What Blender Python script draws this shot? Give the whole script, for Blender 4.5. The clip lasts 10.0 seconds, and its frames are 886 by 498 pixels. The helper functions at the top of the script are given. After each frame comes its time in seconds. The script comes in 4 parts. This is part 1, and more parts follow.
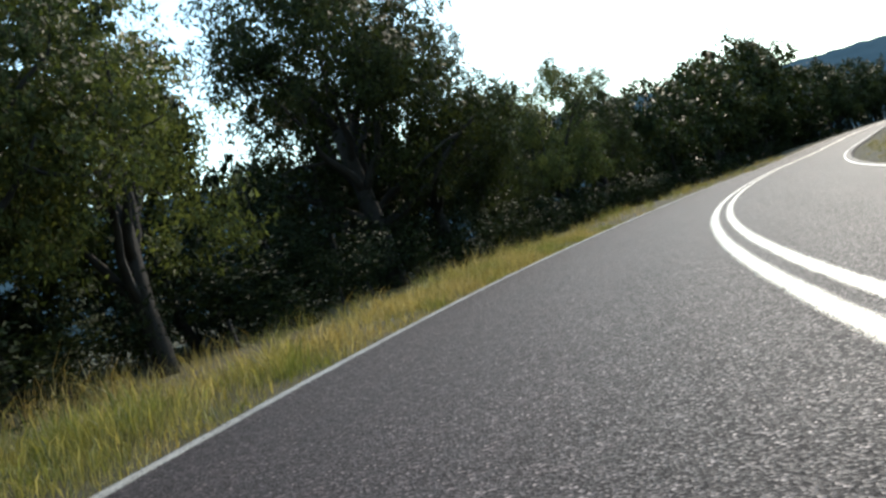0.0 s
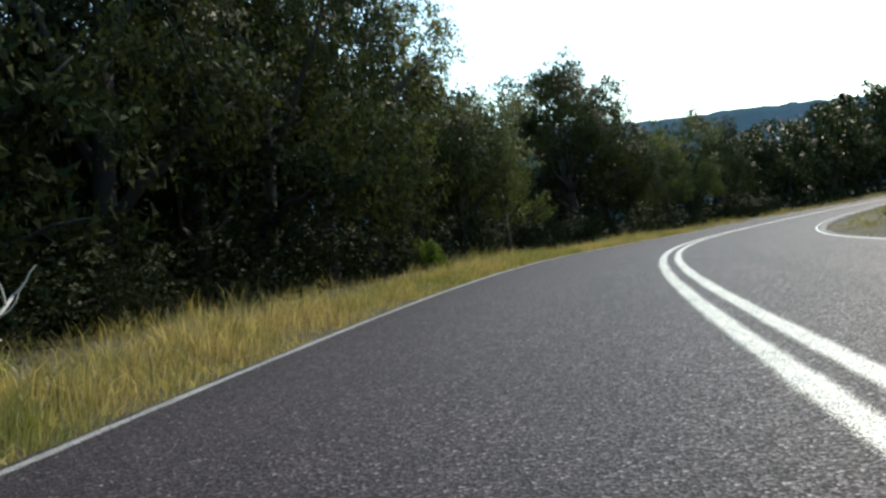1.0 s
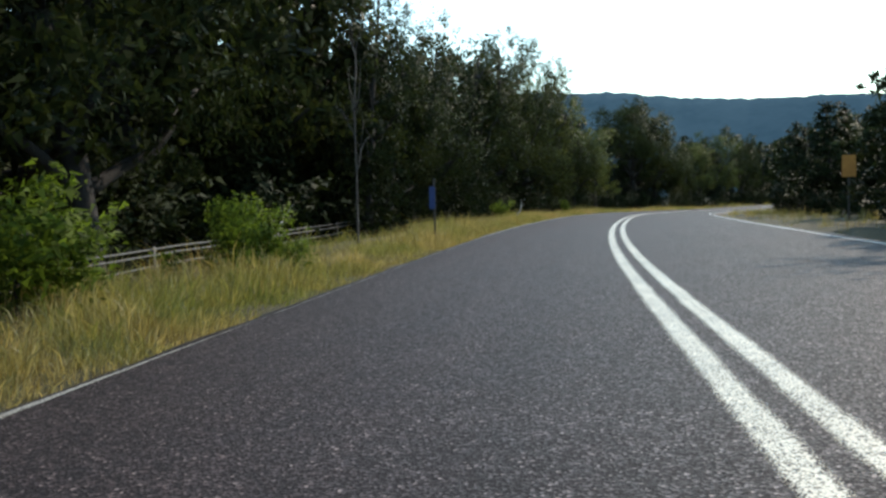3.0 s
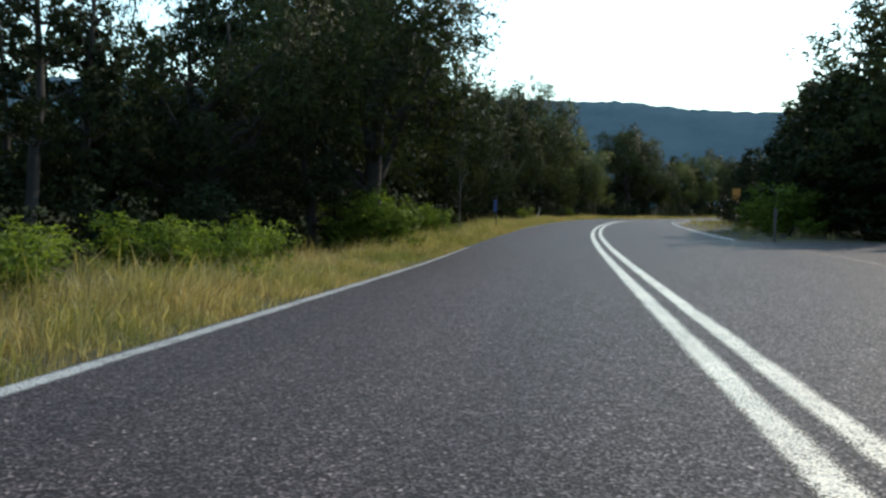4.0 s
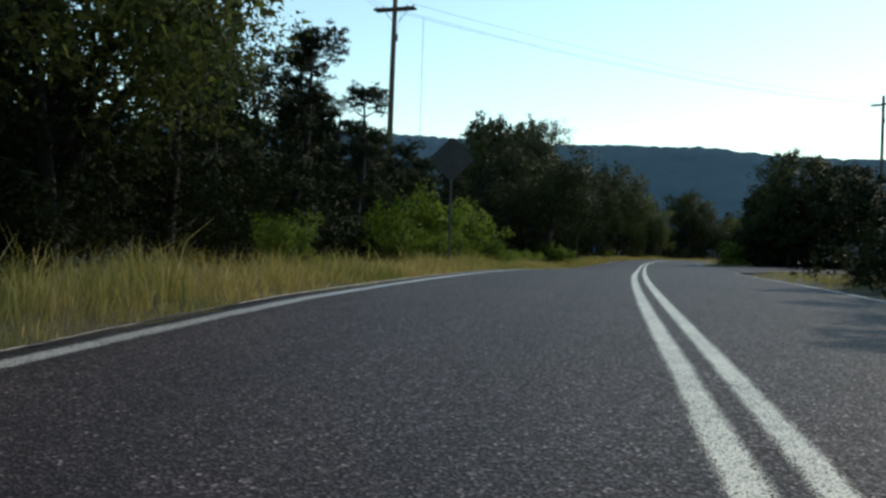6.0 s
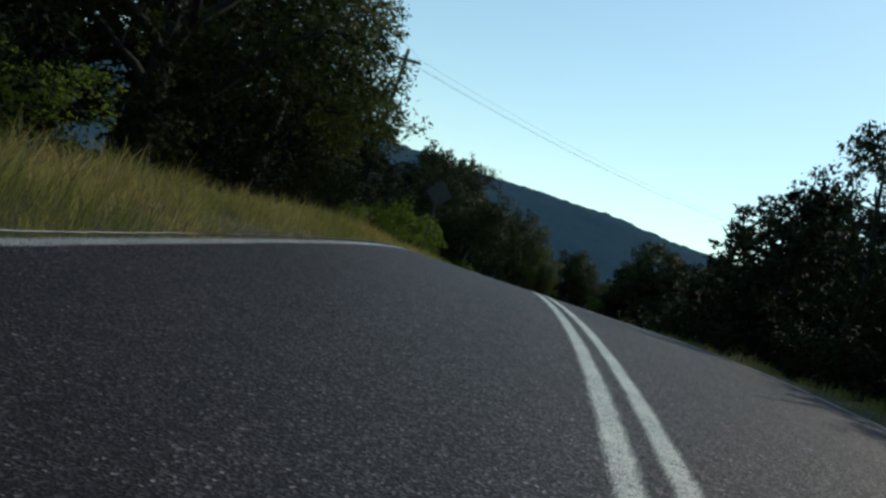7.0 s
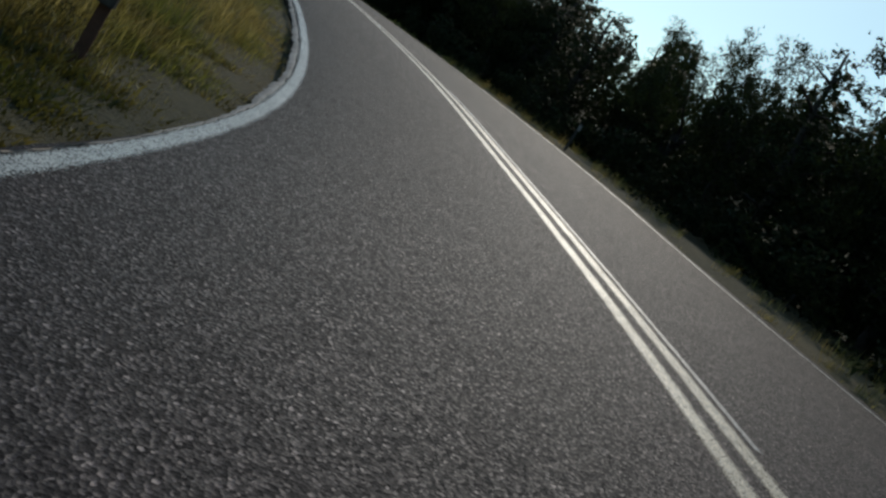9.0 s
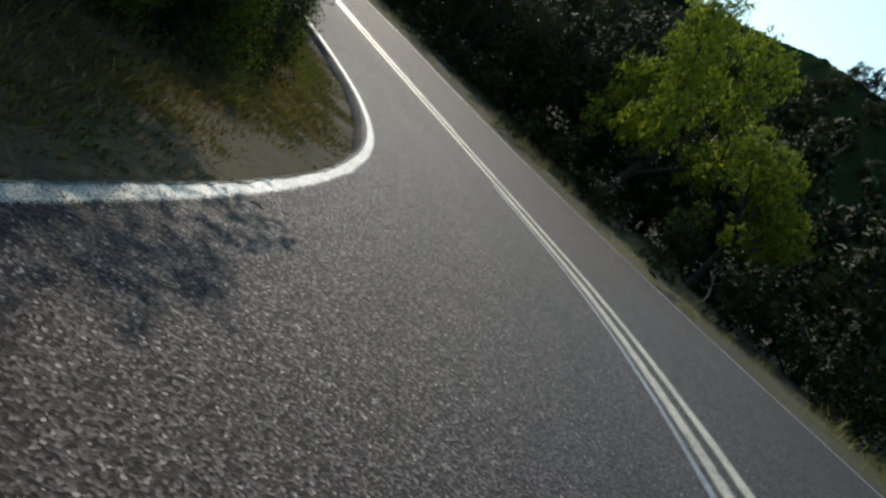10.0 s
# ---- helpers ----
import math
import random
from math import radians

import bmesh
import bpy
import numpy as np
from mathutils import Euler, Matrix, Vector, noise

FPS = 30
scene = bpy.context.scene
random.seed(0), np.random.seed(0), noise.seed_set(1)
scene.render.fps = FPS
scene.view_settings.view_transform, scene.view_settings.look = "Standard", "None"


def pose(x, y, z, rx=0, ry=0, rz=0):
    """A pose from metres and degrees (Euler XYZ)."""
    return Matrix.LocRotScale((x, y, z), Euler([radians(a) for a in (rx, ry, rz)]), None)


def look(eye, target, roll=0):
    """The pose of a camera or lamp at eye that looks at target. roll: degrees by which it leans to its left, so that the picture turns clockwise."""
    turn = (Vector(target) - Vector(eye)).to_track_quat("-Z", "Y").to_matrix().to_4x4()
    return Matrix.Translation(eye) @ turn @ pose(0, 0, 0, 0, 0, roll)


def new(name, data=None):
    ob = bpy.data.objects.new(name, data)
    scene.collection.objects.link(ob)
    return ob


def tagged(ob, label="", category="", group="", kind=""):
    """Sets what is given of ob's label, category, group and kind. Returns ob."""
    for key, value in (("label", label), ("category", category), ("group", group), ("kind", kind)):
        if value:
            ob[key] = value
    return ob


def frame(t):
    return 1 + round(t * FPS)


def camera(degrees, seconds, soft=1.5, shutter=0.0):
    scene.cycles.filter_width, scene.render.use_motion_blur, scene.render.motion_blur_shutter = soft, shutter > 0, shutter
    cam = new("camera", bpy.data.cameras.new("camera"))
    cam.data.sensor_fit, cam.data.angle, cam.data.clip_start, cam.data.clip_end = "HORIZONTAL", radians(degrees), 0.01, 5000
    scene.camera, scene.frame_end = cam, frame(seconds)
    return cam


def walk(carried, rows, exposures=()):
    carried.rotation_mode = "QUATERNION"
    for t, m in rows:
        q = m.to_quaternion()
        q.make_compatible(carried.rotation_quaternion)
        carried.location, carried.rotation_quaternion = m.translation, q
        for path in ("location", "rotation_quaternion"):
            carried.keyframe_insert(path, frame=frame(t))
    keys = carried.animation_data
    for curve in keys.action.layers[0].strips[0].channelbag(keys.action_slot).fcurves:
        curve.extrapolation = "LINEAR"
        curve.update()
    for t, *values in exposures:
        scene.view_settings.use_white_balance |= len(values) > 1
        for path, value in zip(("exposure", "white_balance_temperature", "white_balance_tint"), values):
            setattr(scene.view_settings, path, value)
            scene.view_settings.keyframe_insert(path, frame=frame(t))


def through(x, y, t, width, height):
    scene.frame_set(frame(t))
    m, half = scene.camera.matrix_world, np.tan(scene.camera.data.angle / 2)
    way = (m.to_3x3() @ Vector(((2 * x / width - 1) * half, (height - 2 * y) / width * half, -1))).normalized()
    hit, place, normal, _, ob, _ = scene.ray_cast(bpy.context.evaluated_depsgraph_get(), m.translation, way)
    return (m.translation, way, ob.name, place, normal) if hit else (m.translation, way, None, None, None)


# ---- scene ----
# ---- camera ----
PATH = [
    (0, -1.007, 0.000, 0.722, 90.04, 15.14, 9.57),
    (0.25, -0.764, -5.853, 0.728, 89.97, 13.11, 12.66),
    (0.5, -0.194, -11.593, 0.730, 89.97, 11.13, 15.27),
    (0.75, 0.574, -17.144, 0.730, 90.04, 9.19, 17.39),
    (1, 1.443, -22.463, 0.723, 89.98, 6.96, 18.93),
    (1.25, 2.363, -27.510, 0.706, 89.63, 4.29, 20.17),
    (1.5, 3.326, -32.192, 0.684, 89.17, 2.10, 21.05),
    (1.75, 4.331, -36.475, 0.663, 88.84, 1.28, 21.53),
    (2, 5.362, -40.579, 0.645, 88.54, 1.43, 21.92),
    (2.25, 6.414, -44.738, 0.634, 88.15, 1.89, 22.65),
    (2.5, 7.501, -48.937, 0.629, 87.76, 2.17, 23.37),
    (2.75, 8.622, -53.118, 0.626, 87.46, 1.94, 23.80),
    (3, 9.764, -57.268, 0.624, 87.26, 1.30, 24.06),
    (3.25, 10.918, -61.384, 0.629, 87.16, 0.49, 24.20),
    (3.5, 12.077, -65.462, 0.639, 87.16, -0.25, 24.27),
    (3.75, 13.239, -69.495, 0.652, 87.25, -0.69, 24.32),
    (4, 14.400, -73.480, 0.668, 87.41, -0.60, 24.40),
    (4.25, 15.562, -77.413, 0.690, 87.64, 0.13, 24.60),
    (4.5, 16.727, -81.296, 0.716, 87.82, 1.14, 25.08),
    (4.75, 17.907, -85.153, 0.740, 87.90, 1.99, 25.78),
    (5, 19.149, -89.084, 0.751, 88.10, 2.53, 26.51),
    (5.25, 20.496, -93.166, 0.733, 88.60, 2.65, 27.21),
    (5.5, 21.935, -97.289, 0.694, 89.20, 2.09, 28.14),
    (5.75, 23.422, -101.312, 0.621, 89.64, 0.63, 29.18),
    (6, 24.861, -105.175, 0.505, 90.01, -1.79, 29.72),
    (6.25, 26.165, -108.855, 0.347, 90.45, -5.14, 29.28),
    (6.5, 27.313, -112.396, 0.151, 90.92, -9.14, 27.79),
    (6.75, 28.301, -115.858, -0.081, 91.33, -13.47, 25.45),
    (7, 29.138, -119.294, -0.343, 91.59, -17.78, 22.46),
    (7.25, 29.824, -122.756, -0.622, 91.61, -21.77, 19.00),
    (7.5, 30.359, -126.296, -0.921, 91.26, -25.08, 15.28),
    (7.75, 30.734, -129.968, -1.249, 90.48, -27.58, 11.39),
    (8, 30.899, -133.840, -1.627, 89.51, -29.83, 7.05),
    (8.25, 30.753, -137.943, -2.049, 88.46, -32.23, 2.07),
    (8.5, 30.107, -142.157, -2.393, 86.61, -33.74, -3.67),
    (8.75, 28.839, -146.296, -2.617, 83.56, -33.46, -9.89),
    (9, 27.123, -150.302, -2.708, 80.72, -32.78, -15.91),
    (9.25, 25.126, -154.188, -2.667, 79.32, -33.24, -20.79),
    (9.5, 22.807, -157.674, -2.564, 78.82, -34.46, -25.21),
    (9.75, 20.249, -160.461, -2.450, 78.46, -35.69, -30.50),
    (10, 17.531, -162.713, -2.326, 78.08, -36.83, -36.32),
]

cam = camera(54.8, 10.0, soft=2.6)
walk(cam, [(t, pose(x, y, z, rx, ry, rz)) for t, x, y, z, rx, ry, rz in PATH],
     exposures=[(0.0, 1.2, 7000, 13), (0.6, 1.22, 7000, 13), (1.5, 1.22, 7000, 13), (4.5, 0.96, 6950, 12), (5.5, 0.58, 6900, 11), (6.2, 0.25, 6800, 10), (7.4, -0.33, 6600, 9), (8.3, -0.52, 6650, 9), (9.0, -0.45, 6700, 10), (9.4, 0.1, 6800, 9), (10.0, 0.4, 6900, 9)])

# ---- world and sun ----
SUN_AZ, SUN_EL = 25.0, 37.0      # degrees, clockwise from +y, above the horizon
sky_world = bpy.data.worlds.new("sky")
scene.world = sky_world
sky_world.use_nodes = True
wn = sky_world.node_tree.nodes
sky = wn.new("ShaderNodeTexSky")
sky.sky_type = "NISHITA"
sky.sun_disc = False
sky.sun_elevation = radians(SUN_EL)
sky.sun_rotation = radians(SUN_AZ)
sky.dust_density = 0.3
sky.air_density = 1.25
sky.ozone_density = 0.0
wn["Background"].inputs["Strength"].default_value = 0.15
clear_blue = wn.new("ShaderNodeMix")
clear_blue.data_type, clear_blue.blend_type = "RGBA", "MULTIPLY"
clear_blue.inputs[0].default_value = 1.0
clear_blue.inputs[7].default_value = (0.835, 1.02, 1.015, 1)
sky_world.node_tree.links.new(sky.outputs["Color"], clear_blue.inputs[6])
sky_world.node_tree.links.new(clear_blue.outputs[2], wn["Background"].inputs["Color"])

sun_data = bpy.data.lights.new("sun", "SUN")
sun_data.energy = 2.05
sun_data.angle = radians(0.6)
sun_data.color = (1.0, 0.93, 0.82)
sun = new("sun", sun_data)
_el, _az = radians(SUN_EL), radians(SUN_AZ)
sun_way = Vector((math.sin(_az) * math.cos(_el), math.cos(_az) * math.cos(_el), math.sin(_el)))
sun.matrix_world = look(sun_way * 200, (0, 0, 0))

# ---- road line: curvature, slope, crossfall and lane widths along the road ----
# u runs along the double line, against the ride; lat is metres to the right of it.
U_FIRST, U_LAST = -260.0, 180.0
CURVE = [-0.0023, -0.0036, -0.0050, -0.0065, -0.0082, -0.0102, -0.0125, -0.0150, -0.0178, -0.0207, -0.0238, -0.0267, -0.0293, -0.0311, -0.0263,
    -0.0187, -0.0139, -0.0114, -0.0071, -0.0012, 0.0026, 0.0022, 0.0016, -0.0001, 0.0000, 0.0007, 0.0017, 0.0042, 0.0044, 0.0029, 0.0032, 0.0072,
    0.0115, 0.0112, 0.0084, 0.0064, 0.0052, 0.0044, 0.0035, 0.0026, 0.0017, 0.0011, 0.0010, 0.0013, 0.0019, 0.0026, 0.0031, 0.0035, 0.0036, 0.0036,
    0.0034, 0.0032, 0.0029, 0.0026, 0.0023, 0.0021]
SLOPE = [-0.0280, -0.0297, -0.0333, -0.0389, -0.0470, -0.0185, 0.0975, 0.0723, 0.0110, -0.0095, -0.0011, 0.0094, 0.0023, -0.0039, 0.0019, 0.0103,
    0.0082, 0.0212, 0.0264, 0.0236, 0.0211, 0.0193, 0.0183]
BANK = [-0.052, -0.055, -0.061, -0.077, -0.011, 0.015, 0.004, -0.034, -0.031, -0.007, 0.022, 0.009, 0.006, 0.005, 0.004, 0.004, 0.004]
LANE_U = [-180, -155, -130, -100, -70, -45, -20, 5, 30, 80]
LANE_LEFT = [3.24, 3.13, 3.26, 3.53, 3.43, 3.36, 3.46, 3.44, 3.42, 3.43]
LANE_RIGHT = [3.59, 3.63, 3.56, 3.56, 3.63, 3.60, 3.58, 3.56, 3.54, 3.53]
LINE_LEFT, LINE_RIGHT = -0.103, 0.165

us = np.arange(U_FIRST, U_LAST + 0.1, 0.5)
_zero = int(round(-U_FIRST / 0.5))


def summed(v):
    c = np.concatenate([[0.0], np.cumsum((v[1:] + v[:-1]) / 2 * 0.5)])
    return c - c[_zero]


road_turn = summed(np.interp(us, np.linspace(U_FIRST, U_LAST, len(CURVE)), CURVE))
road_x, road_y = summed(np.sin(road_turn)), summed(np.cos(road_turn))
road_z = summed(np.interp(us, np.linspace(U_FIRST, U_LAST, len(SLOPE)), SLOPE))
road_bank = np.interp(us, np.linspace(-200, 120, len(BANK)), BANK)
lane_left = np.interp(us, LANE_U, LANE_LEFT)
lane_right = np.interp(us, LANE_U, LANE_RIGHT)


def at(u, lat, up=0.0):
    """A place by its distance along the road and to the right of the double line."""
    a = np.interp(u, us, road_turn)
    return (np.interp(u, us, road_x) + np.cos(a) * lat, np.interp(u, us, road_y) - np.sin(a) * lat,
            np.interp(u, us, road_z) - np.interp(u, us, road_bank) * np.clip(lat, -5, 5) + up)


def nearest(x, y):
    """Arrays u, lat of the nearest piece of road."""
    x, y = np.ravel(x), np.ravel(y)
    near = np.empty(len(x), int)
    for i in range(0, len(x), 4000):
        d = (x[i:i + 4000, None] - road_x[None, ::2]) ** 2 + (y[i:i + 4000, None] - road_y[None, ::2]) ** 2
        near[i:i + 4000] = d.argmin(1) * 2
    a = road_turn[near]
    lat = (x - road_x[near]) * np.cos(a) - (y - road_y[near]) * np.sin(a)
    far = np.hypot(x - road_x[near], y - road_y[near])
    lat = np.where(np.abs(lat) < far * 0.98, np.sign(lat + 1e-9) * far, lat)
    return near, lat


def waves(x, y):
    return (np.sin(x * 0.21 + 1.3) * np.cos(y * 0.17) + 0.6 * np.sin(x * 0.43 - y * 0.37) + 0.35 * np.sin(x * 0.9 + y * 1.1)) / 1.9


def ground_z(x, y):
    x, y = np.ravel(np.asarray(x, float)), np.ravel(np.asarray(y, float))
    near, lat = nearest(x, y)
    side = np.where(lat < 0, lane_left[near], lane_right[near]) + 0.34
    off = np.abs(lat) - side
    z = road_z[near] - road_bank[near] * np.clip(lat, -5, 5)
    z = z * np.clip(1 - (np.abs(lat) - 40) / 80, 0, 1)
    z = z + np.where(off < 0, -0.16, -0.16 + 0.12 * np.clip(off / 0.9, 0, 1))
    u = us[near]
    dip = np.clip((-lat - 7.2) / 2.2, 0, 1) * np.clip((u + 52) / 6, 0, 1) * np.clip((-16 - u) / 6, 0, 1)
    return z - 0.5 * dip + waves(x, y) * 0.16 * np.clip((off - 1.0) / 5, 0, 1)


def gz(x, y):
    return float(ground_z([x], [y])[0])


# ---- materials ----
def material(name, rough=0.8, metal=0.0):
    m = bpy.data.materials.new(name)
    m.use_nodes = True
    b = m.node_tree.nodes["Principled BSDF"]
    b.inputs["Roughness"].default_value = rough
    b.inputs["Metallic"].default_value = metal
    return m, m.node_tree.nodes, m.node_tree.links, b


def noise_node(n, l, vec, scale, detail=4.0, rough=0.6):
    t = n.new("ShaderNodeTexNoise")
    t.inputs["Scale"].default_value = scale
    t.inputs["Detail"].default_value = detail
    t.inputs["Roughness"].default_value = rough
    if vec is not None:
        l.new(vec, t.inputs["Vector"])
    return t.outputs["Fac"]


def ramp(n, l, fac, stops):
    r = n.new("ShaderNodeValToRGB")
    while len(r.color_ramp.elements) < len(stops):
        r.color_ramp.elements.new(0.5)
    for e, (p, c) in zip(r.color_ramp.elements, stops):
        e.position, e.color = p, (*c, 1)
    l.new(fac, r.inputs["Fac"])
    return r.outputs["Color"]


def mixed(n, l, fac, a, b, kind="MIX"):
    m = n.new("ShaderNodeMix")
    m.data_type, m.blend_type = "RGBA", kind
    for value, socket in ((fac, m.inputs[0]), (a, m.inputs[6]), (b, m.inputs[7])):
        if isinstance(value, (int, float)):
            socket.default_value = value
        elif isinstance(value, tuple):
            socket.default_value = (*value, 1)
        else:
            l.new(value, socket)
    return m.outputs[2]


def bump(n, l, height, strength, distance):
    b = n.new("ShaderNodeBump")
    b.inputs["Strength"].default_value = strength
    b.inputs["Distance"].default_value = distance
    l.new(height, b.inputs["Height"])
    return b.outputs["Normal"]


def object_coords(n):
    return n.new("ShaderNodeTexCoord").outputs["Object"]


def asphalt():
    m, n, l, b = material("chip_seal_asphalt", 0.62)
    tc = n.new("ShaderNodeTexCoord")
    pos, uv = tc.outputs["Object"], tc.outputs["UV"]
    stones = n.new("ShaderNodeTexVoronoi")
    stones.inputs["Scale"].default_value = 86
    l.new(pos, stones.inputs["Vector"])
    chip = ramp(n, l, stones.outputs["Color"], [(0.0, (0.0042, 0.0027, 0.0029)), (0.45, (0.0138, 0.0091, 0.0096)), (0.70, (0.0328, 0.0226, 0.0230)), (0.87, (0.095, 0.071, 0.068)), (0.96, (0.33, 0.27, 0.245))])
    big = noise_node(n, l, pos, 0.35, 5)
    tone = ramp(n, l, big, [(0.25, (0.80, 0.79, 0.82)), (0.75, (1.22, 1.18, 1.16))])
    chip = mixed(n, l, 1.0, chip, tone, "MULTIPLY")
    blot = ramp(n, l, noise_node(n, l, pos, 7.0, 4, 0.7), [(0.32, (0.66, 0.65, 0.66)), (0.66, (1.26, 1.25, 1.24))])
    chip = mixed(n, l, 1.0, chip, blot, "MULTIPLY")
    # wheel paths and streaks run along the lanes
    stretch = n.new("ShaderNodeMapping")
    stretch.inputs["Scale"].default_value = (1.7, 0.035, 1)
    l.new(uv, stretch.inputs["Vector"])
    streak = ramp(n, l, noise_node(n, l, stretch.outputs["Vector"], 1.0, 4), [(0.30, (0.80, 0.80, 0.82)), (0.70, (1.18, 1.17, 1.15))])
    chip = mixed(n, l, 1.0, chip, streak, "MULTIPLY")
    # tyres darken two bands in each lane
    sep = n.new("ShaderNodeSeparateXYZ")
    l.new(uv, sep.inputs["Vector"])
    lane = n.new("ShaderNodeMapRange")
    lane.inputs["From Min"].default_value, lane.inputs["From Max"].default_value = -4.0, 4.0
    l.new(sep.outputs["X"], lane.inputs["Value"])
    band = ramp(n, l, lane.outputs["Result"], [(0.03, (0.82,) * 3), (0.13, (1.0,) * 3), (0.20, (0.90,) * 3), (0.29, (1.14,) * 3), (0.385, (0.78,) * 3), (0.45, (1.06,) * 3),
                                               (0.55, (1.04,) * 3), (0.66, (0.82,) * 3), (0.77, (1.12,) * 3), (0.85, (0.88,) * 3), (0.97, (0.85,) * 3)])
    chip = mixed(n, l, noise_node(n, l, stretch.outputs["Vector"], 0.6, 3), chip, mixed(n, l, 1.0, chip, band, "MULTIPLY"))
    # a stretch of the inner lane that is darker and less glossy
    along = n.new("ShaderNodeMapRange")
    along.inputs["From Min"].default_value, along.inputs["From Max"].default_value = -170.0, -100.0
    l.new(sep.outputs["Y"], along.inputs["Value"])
    span = ramp(n, l, along.outputs["Result"], [(0.22, (0.0,) * 3), (0.34, (1.0,) * 3), (0.62, (1.0,) * 3), (0.85, (0.0,) * 3)])
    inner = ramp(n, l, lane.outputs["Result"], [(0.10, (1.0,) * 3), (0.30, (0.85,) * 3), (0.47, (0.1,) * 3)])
    darker = mixed(n, l, 1.0, mixed(n, l, 1.0, span, inner, "MULTIPLY"), ramp(n, l, noise_node(n, l, pos, 2.2, 4), [(0.25, (0.6,) * 3), (0.6, (1.0,) * 3)]), "MULTIPLY")
    chip = mixed(n, l, darker, chip, mixed(n, l, 1.0, chip, (0.29, 0.28, 0.285), "MULTIPLY"))
    l.new(chip, b.inputs["Base Color"])
    grain = noise_node(n, l, pos, 90, 3, 0.7)
    hgt = mixed(n, l, 0.5, stones.outputs["Distance"], grain)
    l.new(bump(n, l, hgt, 0.85, 0.008), b.inputs["Normal"])
    l.new(ramp(n, l, darker, [(0.0, (0.29,) * 3), (1.0, (0.20,) * 3)]), b.inputs["Specular IOR Level"])
    gloss = ramp(n, l, stones.outputs["Color"], [(0.2, (0.88,) * 3), (0.9, (0.50,) * 3)])
    l.new(gloss, b.inputs["Roughness"])
    return m


def road_paint(name, colour, worn):
    """Paint that sits on the chips and is worn out of the hollows between them; worn: 0 fresh, 1 gone."""
    m, n, l, b = material(name, 0.47)
    pos = object_coords(n)
    stones = n.new("ShaderNodeTexVoronoi")
    stones.inputs["Scale"].default_value = 105
    l.new(pos, stones.inputs["Vector"])
    fine = noise_node(n, l, pos, 120, 3, 0.8)
    mid = noise_node(n, l, pos, 11, 4, 0.7)
    wide = noise_node(n, l, pos, 1.6, 4)
    sep = n.new("ShaderNodeSeparateXYZ")
    l.new(n.new("ShaderNodeTexCoord").outputs["UV"], sep.inputs["Vector"])
    side = n.new("ShaderNodeMath")
    side.operation = "ABSOLUTE"
    l.new(sep.outputs["X"], side.inputs[0])
    fade = ramp(n, l, side.outputs["Value"], [(0.50, (0.62,) * 3), (1.0, (0.05,) * 3)])
    chips = ramp(n, l, stones.outputs["Distance"], [(0.25, (0.75,) * 3), (0.75, (0.15,) * 3)])
    both = mixed(n, l, 0.38, mixed(n, l, 0.36, chips, mixed(n, l, 0.5, mid, wide)), fade)
    tint = ramp(n, l, stones.outputs["Color"], [(0.2, tuple(c * 0.72 for c in colour)), (0.8, tuple(min(1, c * 1.2) for c in colour))])
    tone = ramp(n, l, mixed(n, l, 0.5, mid, wide), [(0.35, (0.80, 0.79, 0.77)), (0.65, (1.10, 1.10, 1.10))])
    l.new(mixed(n, l, 1.0, tint, tone, "MULTIPLY"), b.inputs["Base Color"])
    l.new(ramp(n, l, both, [(worn - 0.09, (0.0,) * 3), (worn + 0.07, (1.0,) * 3)]), b.inputs["Alpha"])
    l.new(bump(n, l, mixed(n, l, 0.5, stones.outputs["Distance"], fine), 0.25, 0.004), b.inputs["Normal"])
    b.inputs["Specular IOR Level"].default_value = 1.0
    b.inputs["Coat Weight"].default_value = 0.5
    b.inputs["Coat Roughness"].default_value = 0.42
    return m


def soil():
    m, n, l, b = material("dry_soil_and_litter", 0.95)
    pos = object_coords(n)
    a = ramp(n, l, noise_node(n, l, pos, 0.25, 6), [(0.3, (0.034, 0.034, 0.011)), (0.55, (0.070, 0.056, 0.019)), (0.75, (0.11, 0.080, 0.032))])
    f = ramp(n, l, noise_node(n, l, pos, 14, 5, 0.75), [(0.3, (0.45,) * 3), (0.7, (1.35,) * 3)])
    l.new(mixed(n, l, 1.0, a, f, "MULTIPLY"), b.inputs["Base Color"])
    l.new(bump(n, l, noise_node(n, l, pos, 20, 5, 0.7), 0.8, 0.05), b.inputs["Normal"])
    return m


def foliage(name, dark, light, through, gloss=0.55):
    """Leaves: a diffuse and glossy face that lets some light through."""
    m, n, l, b = material(name, gloss)
    geo = n.new("ShaderNodeNewGeometry")
    info = n.new("ShaderNodeObjectInfo")
    leaf = ramp(n, l, geo.outputs["Random Per Island"], [(0.0, dark), (0.75, light), (1.0, tuple(min(1, c * 1.2) for c in light))])
    own = ramp(n, l, info.outputs["Random"], [(0.0, (0.72, 0.78, 0.72)), (1.0, (1.25, 1.18, 1.0))])
    col = mixed(n, l, 1.0, leaf, own, "MULTIPLY")
    l.new(col, b.inputs["Base Color"])
    b.inputs["Specular IOR Level"].default_value = 0.05
    t = n.new("ShaderNodeBsdfTranslucent")
    l.new(mixed(n, l, 1.0, col, (1.35, 1.45, 0.8), "MULTIPLY"), t.inputs["Color"])
    mix = n.new("ShaderNodeMixShader")
    mix.inputs["Fac"].default_value = through
    l.new(b.outputs["BSDF"], mix.inputs[1])
    l.new(t.outputs["BSDF"], mix.inputs[2])
    l.new(mix.outputs["Shader"], n["Material Output"].inputs["Surface"])
    return m


